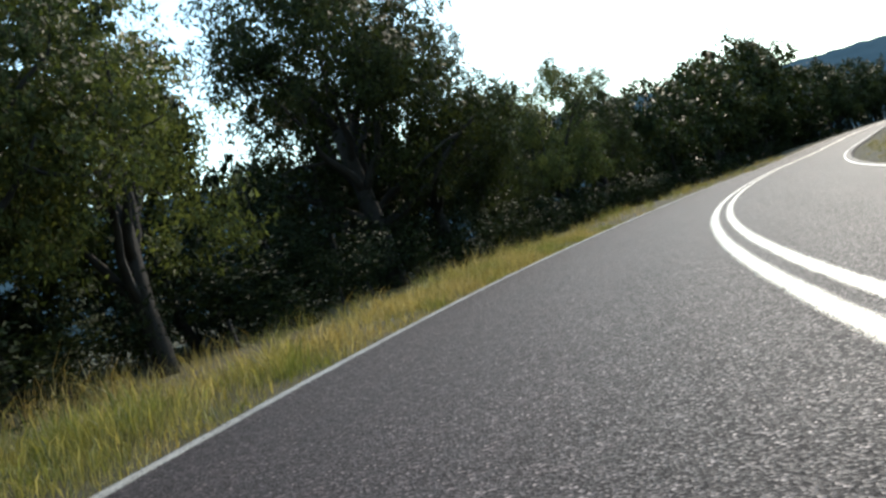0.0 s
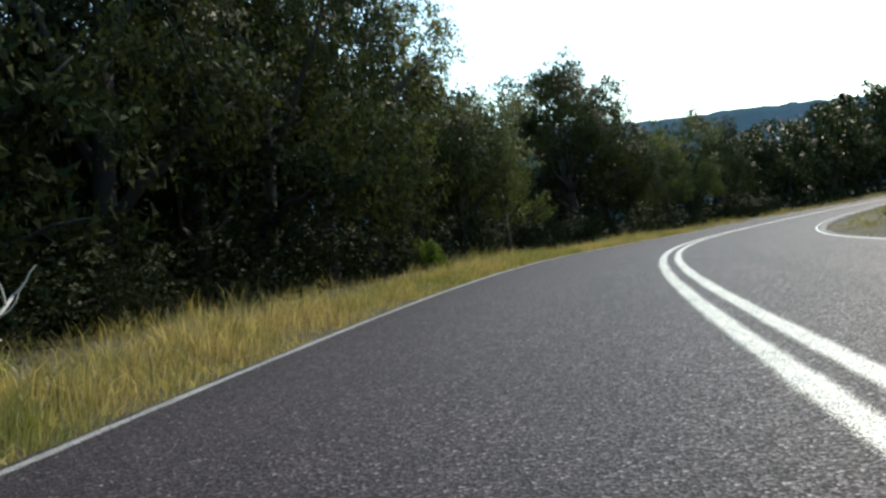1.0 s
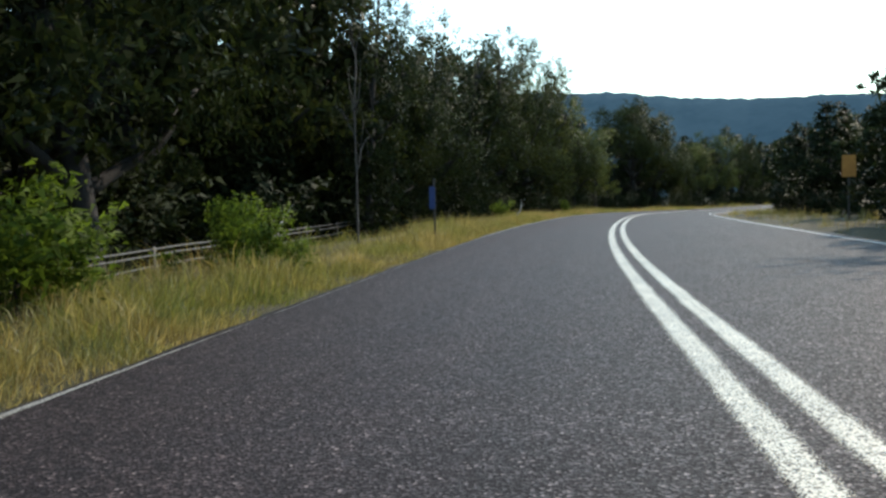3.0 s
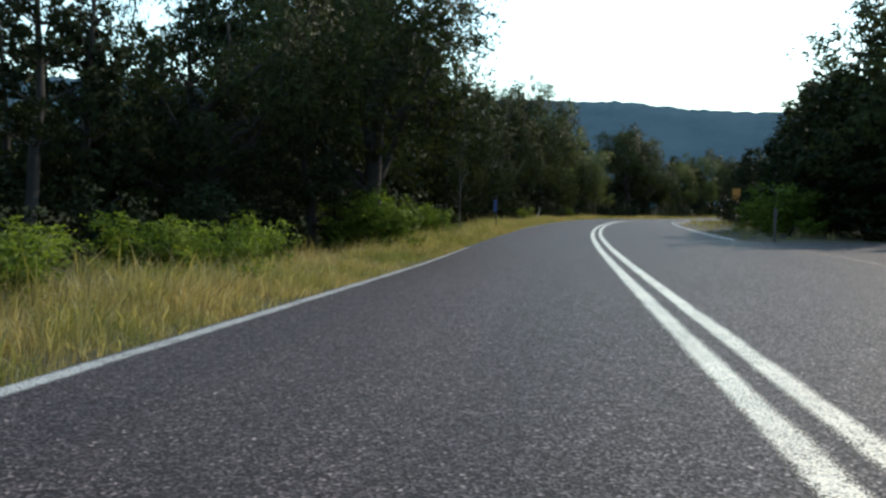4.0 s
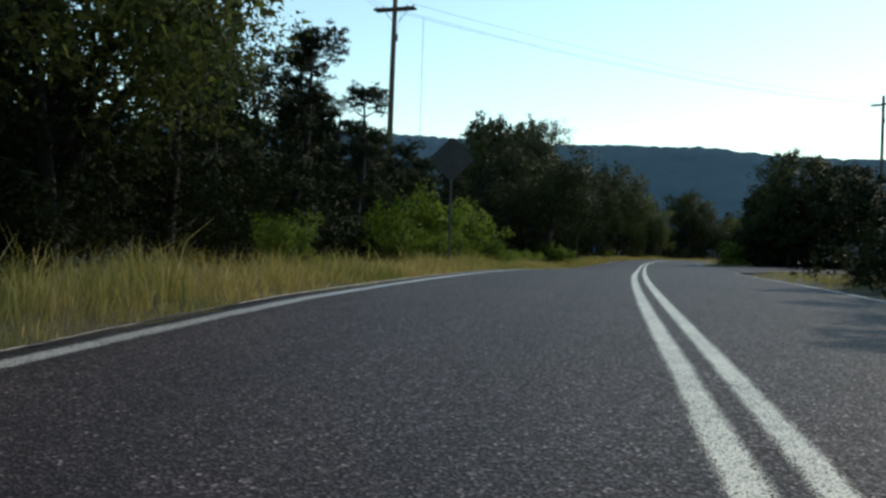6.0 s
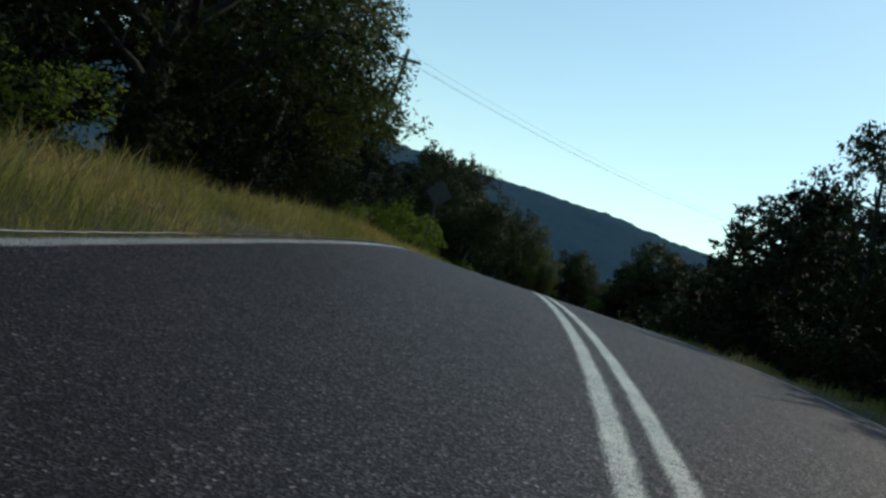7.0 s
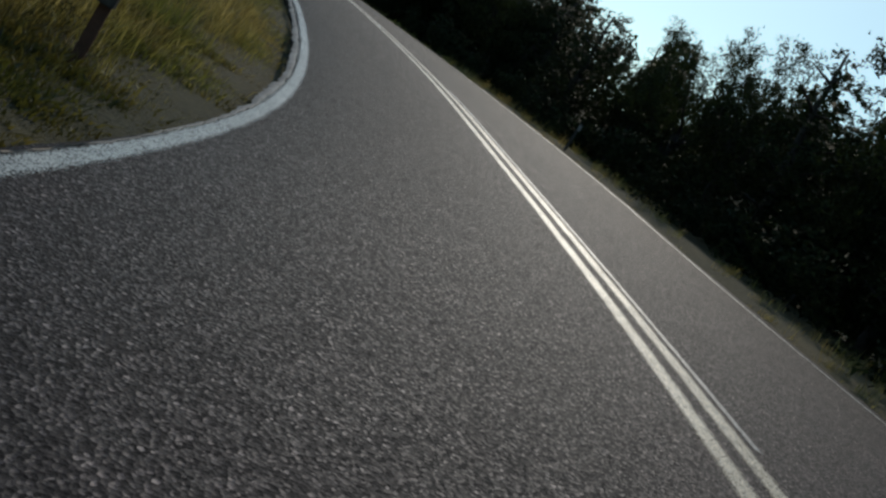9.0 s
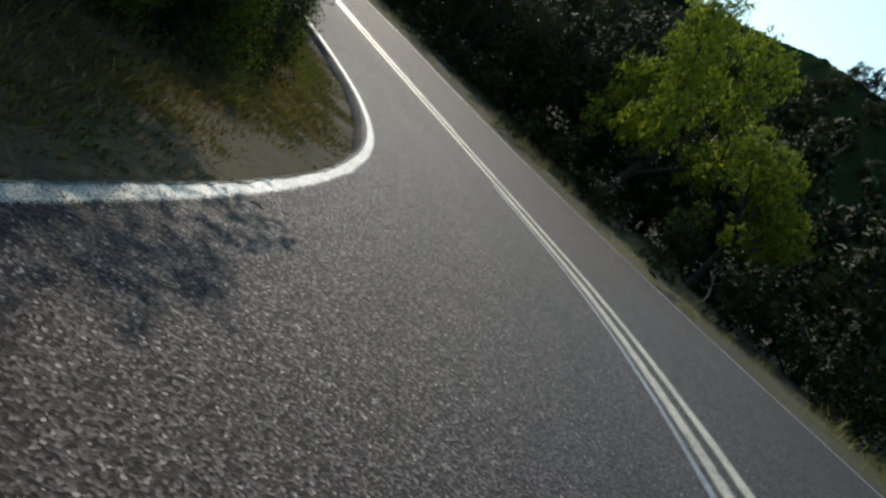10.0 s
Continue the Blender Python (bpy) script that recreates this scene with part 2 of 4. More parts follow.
def grass_material(name, dry, fresh):
    """Blades mixed from two stems; dry, fresh: colours from dark to light."""
    m, n, l, b = material(name, 0.6)
    geo = n.new("ShaderNodeNewGeometry")
    pos = object_coords(n)
    straw = ramp(n, l, geo.outputs["Random Per Island"], list(zip((0.0, 0.6, 1.0), dry)))
    green = ramp(n, l, geo.outputs["Random Per Island"], list(zip((0.0, 0.6, 1.0), fresh)))
    spots = mixed(n, l, 0.45, noise_node(n, l, pos, 0.16, 3), noise_node(n, l, pos, 1.1, 3))
    patch = ramp(n, l, spots, [(0.42, (0.10,) * 3), (0.58, (0.85,) * 3)])
    col = mixed(n, l, patch, straw, green)
    l.new(col, b.inputs["Base Color"])
    t = n.new("ShaderNodeBsdfTranslucent")
    l.new(mixed(n, l, 1.0, col, (1.25, 1.15, 0.75), "MULTIPLY"), t.inputs["Color"])
    mix = n.new("ShaderNodeMixShader")
    mix.inputs["Fac"].default_value = 0.45
    l.new(b.outputs["BSDF"], mix.inputs[1])
    l.new(t.outputs["BSDF"], mix.inputs[2])
    l.new(mix.outputs["Shader"], n["Material Output"].inputs["Surface"])
    return m


def mottled(name, a, c, scale, rough=0.85, relief=0.02, metal=0.0, fine=9.0):
    m, n, l, b = material(name, rough, metal)
    pos = object_coords(n)
    mixd = mixed(n, l, 0.4, noise_node(n, l, pos, scale, 5), noise_node(n, l, pos, scale * fine, 4, 0.7))
    l.new(ramp(n, l, mixd, [(0.32, a), (0.68, c)]), b.inputs["Base Color"])
    if relief:
        l.new(bump(n, l, mixd, 0.7, relief), b.inputs["Normal"])
    return m


ASPHALT = asphalt()
WHITE_PAINT = road_paint("worn_white_road_paint", (0.40, 0.385, 0.345), 0.455)
YELLOW_PAINT = road_paint("faded_yellow_road_paint", (0.61, 0.505, 0.350), 0.452)
SOIL = soil()
BARK = mottled("grey_brown_bark", (0.010, 0.0085, 0.007), (0.036, 0.030, 0.025), 3.5, 0.95, 0.03)
FRESH_WOOD = mottled("pale_bare_wood", (0.26, 0.235, 0.20), (0.5, 0.47, 0.42), 5, 0.9, 0.01)
OLD_PAINT = road_paint("old_grey_road_paint", (0.20, 0.195, 0.185), 0.44)
PALE_BARK = mottled("bleached_dead_wood", (0.035, 0.031, 0.028), (0.115, 0.106, 0.095), 5, 0.9, 0.01)
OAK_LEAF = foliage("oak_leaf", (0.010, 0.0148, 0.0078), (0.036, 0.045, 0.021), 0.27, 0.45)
# lighter copy of the oak leaf: sunlight on the crown is put into the colour
LIT_OAK_LEAF = foliage("oak_leaf_lit_tone", (0.026, 0.035, 0.016), (0.085, 0.098, 0.045), 0.38, 0.42)
# juniper green taken down further: shade of the backlit woods is in this colour
SHADED_CEDAR_LEAF = foliage("juniper_leaf_shade_tone", (0.009, 0.014, 0.008), (0.027, 0.036, 0.018), 0.15, 0.6)
SHRUB_LEAF = foliage("shrub_leaf", (0.030, 0.050, 0.011), (0.130, 0.172, 0.034), 0.42, 0.55)
ELM_LEAF = foliage("elm_leaf", (0.055, 0.080, 0.012), (0.20, 0.225, 0.038), 0.55, 0.55)
GRASS = grass_material("verge_grass", [(0.16, 0.115, 0.042), (0.36, 0.28, 0.115), (0.60, 0.49, 0.26)], [(0.05, 0.085, 0.018), (0.12, 0.17, 0.035), (0.27, 0.28, 0.08)])
WEEDS = grass_material("low_olive_weeds", [(0.060, 0.043, 0.014), (0.125, 0.095, 0.030), (0.21, 0.16, 0.062)], [(0.024, 0.038, 0.009), (0.058, 0.074, 0.016), (0.11, 0.125, 0.034)])
# woods on the ridge, with the blue of distance haze mixed into the colour
HAZED_HILL = mottled("hazed_far_hill", (0.032, 0.062, 0.083), (0.050, 0.086, 0.110), 0.012, 1.0, 0.0, fine=7.0)
HAZED_HILL.node_tree.nodes["Principled BSDF"].inputs["Specular IOR Level"].default_value = 0.0
NEAR_HILL = mottled("wooded_hillside", (0.005, 0.010, 0.005), (0.018, 0.028, 0.012), 0.25, 1.0, 0.6, fine=5.0)
NEAR_HILL.node_tree.nodes["Principled BSDF"].inputs["Specular IOR Level"].default_value = 0.0
POLE_WOOD = mottled("creosoted_pole_wood", (0.035, 0.026, 0.020), (0.10, 0.075, 0.055), 4, 0.9, 0.01)
STEEL = mottled("galvanised_steel", (0.22, 0.22, 0.22), (0.42, 0.42, 0.41), 8, 0.5, 0.0, 0.8)
SIGN_BACK = mottled("dull_aluminium_sign_back", (0.045, 0.041, 0.037), (0.085, 0.077, 0.070), 3, 0.8, 0.0)
PIPE_WHITE = mottled("weathered_white_pipe", (0.022, 0.022, 0.022), (0.062, 0.062, 0.058), 6, 0.6, 0.0)
BLUE_PLASTIC = mottled("blue_plastic", (0.006, 0.028, 0.14), (0.012, 0.055, 0.22), 5, 0.45, 0.0)
STEEL_DARK = mottled("dark_weathered_steel", (0.05, 0.048, 0.045), (0.12, 0.11, 0.10), 8, 0.6, 0.0, 0.6)
RUST = mottled("rusty_iron", (0.06, 0.03, 0.02), (0.16, 0.075, 0.045), 12, 0.85, 0.003)
ORANGE = mottled("faded_orange_sheet", (0.42, 0.16, 0.03), (0.60, 0.26, 0.05), 5, 0.6, 0.0)
GRAVEL = mottled("pale_limestone_gravel", (0.18, 0.168, 0.15), (0.46, 0.43, 0.395), 3.0, 0.95, 0.02, fine=16.0)
TAR = mottled("dark_crack_filler", (0.008, 0.008, 0.009), (0.022, 0.021, 0.022), 20, 0.6, 0.0)
WIRE = mottled("dark_cable", (0.03, 0.03, 0.03), (0.06, 0.06, 0.06), 5, 0.6, 0.0)
CERAMIC = mottled("grey_ceramic", (0.25, 0.26, 0.27), (0.4, 0.4, 0.42), 9, 0.3, 0.0)


# ---- mesh helpers ----
def mesh_from(name, verts, faces, mat, smooth=False):
    me = bpy.data.meshes.new(name)
    me.from_pydata([tuple(map(float, v)) for v in verts] if not isinstance(verts, np.ndarray) else verts.tolist(), [],
                   faces if not isinstance(faces, np.ndarray) else faces.tolist())
    me.materials.append(mat)
    if smooth:
        me.shade_smooth()
    me.update()
    return me


def part_mesh(name, me, parent, label=""):
    ob = new(name, me)
    ob.parent = parent
    if label:
        ob["label"] = label
    return ob


def part(name, bm, mat, parent, label=""):
    """Links a bmesh as one mesh object under a thing or a part."""
    me = bpy.data.meshes.new(name)
    bm.to_mesh(me)
    bm.free()
    me.materials.append(mat)
    return part_mesh(name, me, parent, label)


def thing(name, place, label, category, group="", turn=0.0):
    ob = new(name)
    ob.matrix_basis = pose(*place, 0, 0, turn)
    ob.empty_display_size = 0.3
    return tagged(ob, label, category, group)


def tube_rings(points, radii, sides=7, cap=True):
    """Vertices and faces of a bent tapering tube."""
    pts = [Vector(p) for p in points]
    verts, faces = [], []
    ref = Vector((0.31, 0.17, 0.93)).normalized()
    for i, p in enumerate(pts):
        d = (pts[min(i + 1, len(pts) - 1)] - pts[max(i - 1, 0)]).normalized()
        a = d.cross(ref)
        a = a.normalized() if a.length > 0.05 else d.cross(Vector((1, 0, 0))).normalized()
        b = d.cross(a)
        for k in range(sides):
            an = 2 * math.pi * k / sides
            verts.append(p + (a * math.cos(an) + b * math.sin(an)) * radii[i])
    for i in range(len(pts) - 1):
        for k in range(sides):
            q = (k + 1) % sides
            faces.append((i * sides + k, i * sides + q, (i + 1) * sides + q, (i + 1) * sides + k))
    if cap:
        faces.append(tuple(range(sides - 1, -1, -1)))
        faces.append(tuple((len(pts) - 1) * sides + k for k in range(sides)))
    return verts, faces


def tubes_mesh(name, tubes, mat, sides=7, smooth=True):
    verts, faces = [], []
    for pts, radii in tubes:
        v, f = tube_rings(pts, radii, sides)
        o = len(verts)
        verts += v
        faces += [tuple(i + o for i in q) for q in f]
    return mesh_from(name, verts, faces, mat, smooth)


def box(bm, size, centre=(0, 0, 0), bevel=0.0, turn=None):
    m = Matrix.Translation(centre) @ (turn or Matrix()) @ Matrix.Diagonal((*size, 1))
    made = bmesh.ops.create_cube(bm, size=1, matrix=m)["verts"]
    if bevel:
        edges = list({e for v in made for e in v.link_edges})
        bmesh.ops.bevel(bm, geom=edges, offset=bevel, segments=2, affect="EDGES")


def rod(bm, a, b, r, r2=None, sides=10):
    a, b = Vector(a), Vector(b)
    m = Matrix.Translation((a + b) / 2) @ (b - a).to_track_quat("Z", "Y").to_matrix().to_4x4()
    bmesh.ops.create_cone(bm, cap_ends=True, segments=sides, radius1=r, radius2=r if r2 is None else r2, depth=(b - a).length, matrix=m)


# ---- ground ----
def graded(lo, hi, step, far):
    inner = list(np.arange(lo, hi + 0.01, step))
    out, d = [], step
    a, b = lo, hi
    left, right = [], []
    while a > -far or b < far:
        d *= 1.35
        a, b = a - d, b + d
        left.append(a)
        right.append(b)
    return np.array(left[::-1] + inner + right)


def build_ground():
    xs, ys = graded(-60, 100, 1.1, 4200), graded(-200, 150, 1.1, 4200)
    gx, gy = np.meshgrid(xs, ys)
    z = ground_z(gx, gy)
    verts = np.stack([gx.ravel(), gy.ravel(), z], 1)
    nx, ny = len(xs), len(ys)
    i = (np.arange(ny - 1)[:, None] * nx + np.arange(nx - 1)[None]).ravel()
    ob = new("ground", mesh_from("ground", verts, np.stack([i, i + 1, i + nx + 1, i + nx], 1), SOIL, True))
    tagged(ob, "dry soil and leaf litter beside the road", "ground", kind="structure")


build_ground()


# ---- road ----
def strip_mesh(name, u, edges, mat, across=None):
    """A strip along the road; edges: lat arrays from left to right, with their height above the road."""
    cols = []
    for lat, up in edges:
        x, y, z = at(u, lat, up)
        cols.append(np.stack([x, y, z], 1))
    verts = np.stack(cols, 1)
    n, k = verts.shape[:2]
    i = (np.arange(n - 1)[:, None] * k + np.arange(k - 1)[None]).ravel()
    me = mesh_from(name, verts.reshape(-1, 3), np.stack([i, i + 1, i + k + 1, i + k], 1), mat, True)
    uvs = me.uv_layers.new(name="along")
    lat_all = np.tile(np.array(across, float), len(u)) if across is not None else np.stack([np.broadcast_to(lat, u.shape) for lat, _ in edges], 1).ravel()
    u_all = np.repeat(u, k)
    loops = np.empty(len(me.loops), int)
    me.loops.foreach_get("vertex_index", loops)
    uvs.data.foreach_set("uv", np.stack([lat_all[loops], u_all[loops]], 1).ravel().astype(np.float32))
    return me


def ragged(u, seed, size):
    r = np.random.default_rng(seed)
    v = r.normal(0, 1, len(u))
    v = np.convolve(v, np.ones(5) / 5, "same") + 0.5 * r.normal(0, 1, len(u))
    return v * size


def build_road():
    u = np.arange(-232.0, 175.0, 0.4)
    wl, wr = np.interp(u, us, lane_left), np.interp(u, us, lane_right)
    el, er = wl + np.interp(u, [-180, -150, -114, -104, -84, -74, 60], [0.085, 0.09, 0.13, 0.30, 0.32, 0.13, 0.13]) + ragged(u, 3, 0.025), wr + 0.26 + ragged(u, 4, 0.04)
    edges = [(-el - 0.05, -0.14), (-el, -0.012)] + [(-wl + (wl + wr) * s, 0.0) for s in (0, 0.12, 0.25, 0.37, 0.5, 0.63, 0.75, 0.88, 1)] + [(er, -0.012), (er + 0.05, -0.14)]
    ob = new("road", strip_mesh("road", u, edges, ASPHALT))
    tagged(ob, "two-lane chip-seal asphalt road, coarse grey and worn", "road", kind="structure")


def build_line(name, centre, half, mat, label, u0=-230.0, u1=170.0, seed=1, up=0.005):
    u = np.arange(u0, u1, 0.12)
    c = np.interp(u, us, centre)
    half = np.interp(u, us, np.broadcast_to(half, us.shape)) + 0.012
    rag = ragged(u, seed, 0.006)
    rag2 = ragged(u, seed + 9, 0.006)
    me = strip_mesh(name, u, [(c - half - rag, up), (c, up + 0.001), (c + half + rag2, up)], mat, (-1, 0, 1))
    tagged(new(name, me), label, "road marking", kind="structure")


build_road()
build_line("edge_line_left", -lane_left, np.interp(us, [-180, -150, -125, -95, -75, -62, -56, -52, -38, -34, -10, 20], [0.055, 0.065, 0.085, 0.095, 0.08, 0.07, 0.045, -0.006, -0.004, 0.028, 0.055, 0.070]), WHITE_PAINT, "worn white edge line on grey asphalt", seed=11)
build_line("edge_line_right", lane_right, 0.030, WHITE_PAINT, "worn white edge line on grey asphalt", -230.0, -73.0, seed=12)
build_line("edge_line_right", lane_right, 0.030, WHITE_PAINT, "worn white edge line on grey asphalt", -51.0, 170.0, seed=12)
build_line("centre_line_left", 0 * us + LINE_LEFT, 0.080, YELLOW_PAINT, "faded yellow double centre line, sun-bleached", seed=13)
build_line("centre_line_right", 0 * us + LINE_RIGHT, 0.074, YELLOW_PAINT, "faded yellow double centre line, sun-bleached", seed=14)

build_line("old_line", 0 * us + LINE_RIGHT + 0.15, 0.022, OLD_PAINT, "thin ghost of an older centre line", -151.0, -137.0, seed=15)
build_line("old_line", 0 * us + LINE_LEFT - 0.17, 0.03, OLD_PAINT, "thin ghost of an older centre line", -185.0, -156.0, seed=16)


def build_driveway():
    """The mouth of a side road on the right, flaring where it meets the lane."""
    rows, verts, faces = 26, [], []
    for i in range(rows):
        s = i / (rows - 1)
        lat = 3.62 + 26 * s
        flare = 5.5 * math.exp(-s * 7)
        for j in range(9):
            q = j / 8
            u = (-65.5 - flare) + (9.0 + 2 * flare) * q - 3 * s
            x, y, z = at(u, lat)
            verts.append((x, y, max(gz(x, y), z - 0.1 - 0.5 * s) + 0.035 if s > 0.03 else z - 0.012))
    for i in range(rows - 1):
        for j in range(8):
            faces.append((i * 9 + j, i * 9 + j + 1, (i + 1) * 9 + j + 1, (i + 1) * 9 + j))
    faces = [f[::-1] for f in faces]
    ob = new("side_road", mesh_from("side_road", verts, faces, ASPHALT, True))
    tagged(ob, "grey asphalt mouth of a side road", "road", kind="structure")


build_driveway()


# ---- hills ----
def build_hill(name, far, deep, ridge, seed, label, mat):
    """A wooded ridge; ridge: (azimuth, elevation of its crest in degrees) seen from the road's middle."""
    cx, cy = 12.0, -60.0
    r = np.random.default_rng(seed)
    az = np.arange(ridge[0][0], ridge[-1][0], 0.16)
    crest = np.tan(np.radians(np.interp(az, [a for a, _ in ridge], [e for _, e in ridge]))) * far
    rough = np.convolve(r.normal(0, 1, len(az)), np.ones(3) / 3, "same") * far * 0.0011
    verts, rows = [], [(0.0, 0.62), (0.06, 0.66), (0.2, 0.72), (0.42, 0.79), (0.66, 0.87), (0.86, 0.94), (1.0, 1.0), (0.6, 1.2), (0.0, 1.5)]
    for lift, dist in rows:
        bumps = np.convolve(r.normal(0, 1, len(az)), np.hanning(31) / 9, "same") * far * 0.0016 * (0 < lift < 1)
        d = far * (1 + (dist - 1) * deep) + bumps * 4
        zz = crest * lift + (rough if lift == 1 else bumps) - (4 if lift == 0 else 0)
        a = np.radians(az)
        verts.append(np.stack([cx + np.sin(a) * d, cy + np.cos(a) * d, zz], 1))
    v = np.concatenate(verts)
    n = len(az)
    i = (np.arange(len(rows) - 1)[:, None] * n + np.arange(n - 1)[None]).ravel()
    ob = new(name, mesh_from(name, v, np.stack([i, i + 1, i + n + 1, i + n], 1), mat, True))
    tagged(ob, label, "hill", kind="structure")


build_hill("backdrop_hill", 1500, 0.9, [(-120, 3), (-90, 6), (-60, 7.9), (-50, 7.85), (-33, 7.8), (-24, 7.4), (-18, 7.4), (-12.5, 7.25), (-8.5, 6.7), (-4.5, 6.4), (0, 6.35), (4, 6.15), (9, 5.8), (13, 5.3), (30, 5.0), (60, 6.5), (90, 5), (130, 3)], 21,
           "long wooded ridge in the far distance, distance haze painted in as blue-green", HAZED_HILL)


build_hill("backdrop_hillside", 210, 0.75, [(36, 1.0), (42, 6.0), (48, 11.0), (55, 13.2), (62, 14.5), (80, 16.0), (110, 13.0), (130, 6.0)], 22,
           "steep dark-green wooded hillside close behind the trees", NEAR_HILL)


# ---- trees ----
def leaf_cloud(rng, centres, radii, count, size, flat=0.75, droop=0.2, sprays=22, spread=0.12):
    """Leaf blades in small sprays that sit through the outer parts of the given lobes."""
    centres, radii = np.array(centres), np.array(radii)
    m = len(centres) * sprays
    lobe = np.repeat(np.arange(len(centres)), sprays)
    d = rng.normal(0, 1, (m, 3))
    d /= np.linalg.norm(d, axis=1)[:, None]
    out = rng.uniform(0.30, 1.0, m) ** 0.5 * rng.choice([0.88, 0.97, 1.06], m)
    spray = centres[lobe] + d * (radii[lobe] * out)[:, None] * np.array([1, 1, flat])
    w = radii[lobe] ** 2 * rng.uniform(0.3, 1.6, m)
    pick = rng.choice(m, count, p=w / w.sum())
    p = spray[pick] + rng.normal(0, 1, (count, 3)) * (radii[lobe[pick]] * spread)[:, None] * np.array([1, 1, 0.7])
    ax = rng.normal(0, 1, (count, 3)) + d[pick] * 0.8
    ax[:, 2] -= droop
    ax /= np.linalg.norm(ax, axis=1)[:, None]
    sd = np.cross(ax, rng.normal(0, 1, (count, 3)))
    sd /= np.linalg.norm(sd, axis=1)[:, None] + 1e-6
    ln = size * rng.uniform(0.55, 1.4, count)[:, None]
    wd = ln * rng.uniform(0.38, 0.62, count)[:, None]
    corner = [p - ax * ln * 0.45 + sd * wd * 0.5, p + ax * ln * 0.55, p - ax * ln * 0.45 - sd * wd * 0.5]
    # leaves face outwards from their clump, and are shaded with it
    middle = centres.mean(0)
    out_way = (p - centres[lobe[pick]]) / radii[lobe[pick]][:, None] + 0.7 * (p - middle) / (np.abs(p - middle).mean() + 0.01) + np.array([0, 0, 0.15])
    out_way /= np.linalg.norm(out_way, axis=1)[:, None] + 1e-6
    face = np.cross(corner[1] - corner[0], corner[2] - corner[0])
    face /= np.linalg.norm(face, axis=1)[:, None] + 1e-9
    turned = (face * out_way).sum(1) < 0
    first = np.where(turned[:, None], corner[2], corner[0])
    last = np.where(turned[:, None], corner[0], corner[2])
    face = np.where(turned[:, None], -face, face)
    v = np.stack([first, corner[1], last], 1).reshape(-1, 3)
    soft = out_way * 0.7 + face * 0.45
    soft /= np.linalg.norm(soft, axis=1)[:, None]
    return v, np.repeat(soft, 3, 0)


def limb(rng, start, way, length, r0, r1, steps=5, bend=0.25):
    pts, radii = [Vector(start)], [r0]
    d = Vector(way).normalized()
    for i in range(steps):
        d = (d + Vector(rng.normal(0, bend, 3)) + Vector((0, 0, 0.06))).normalized()
        pts.append(pts[-1] + d * length / steps)
        radii.append(r0 + (r1 - r0) * (i + 1) / steps)
    return pts, radii


NATURAL = {"oak": 8.4, "juniper": 6.7, "slim": 9.0, "shrub": 1.9, "dead": 7.8, "brush": 1.9, "bright": 8.4, "shade": 8.4, "green": 8.4}


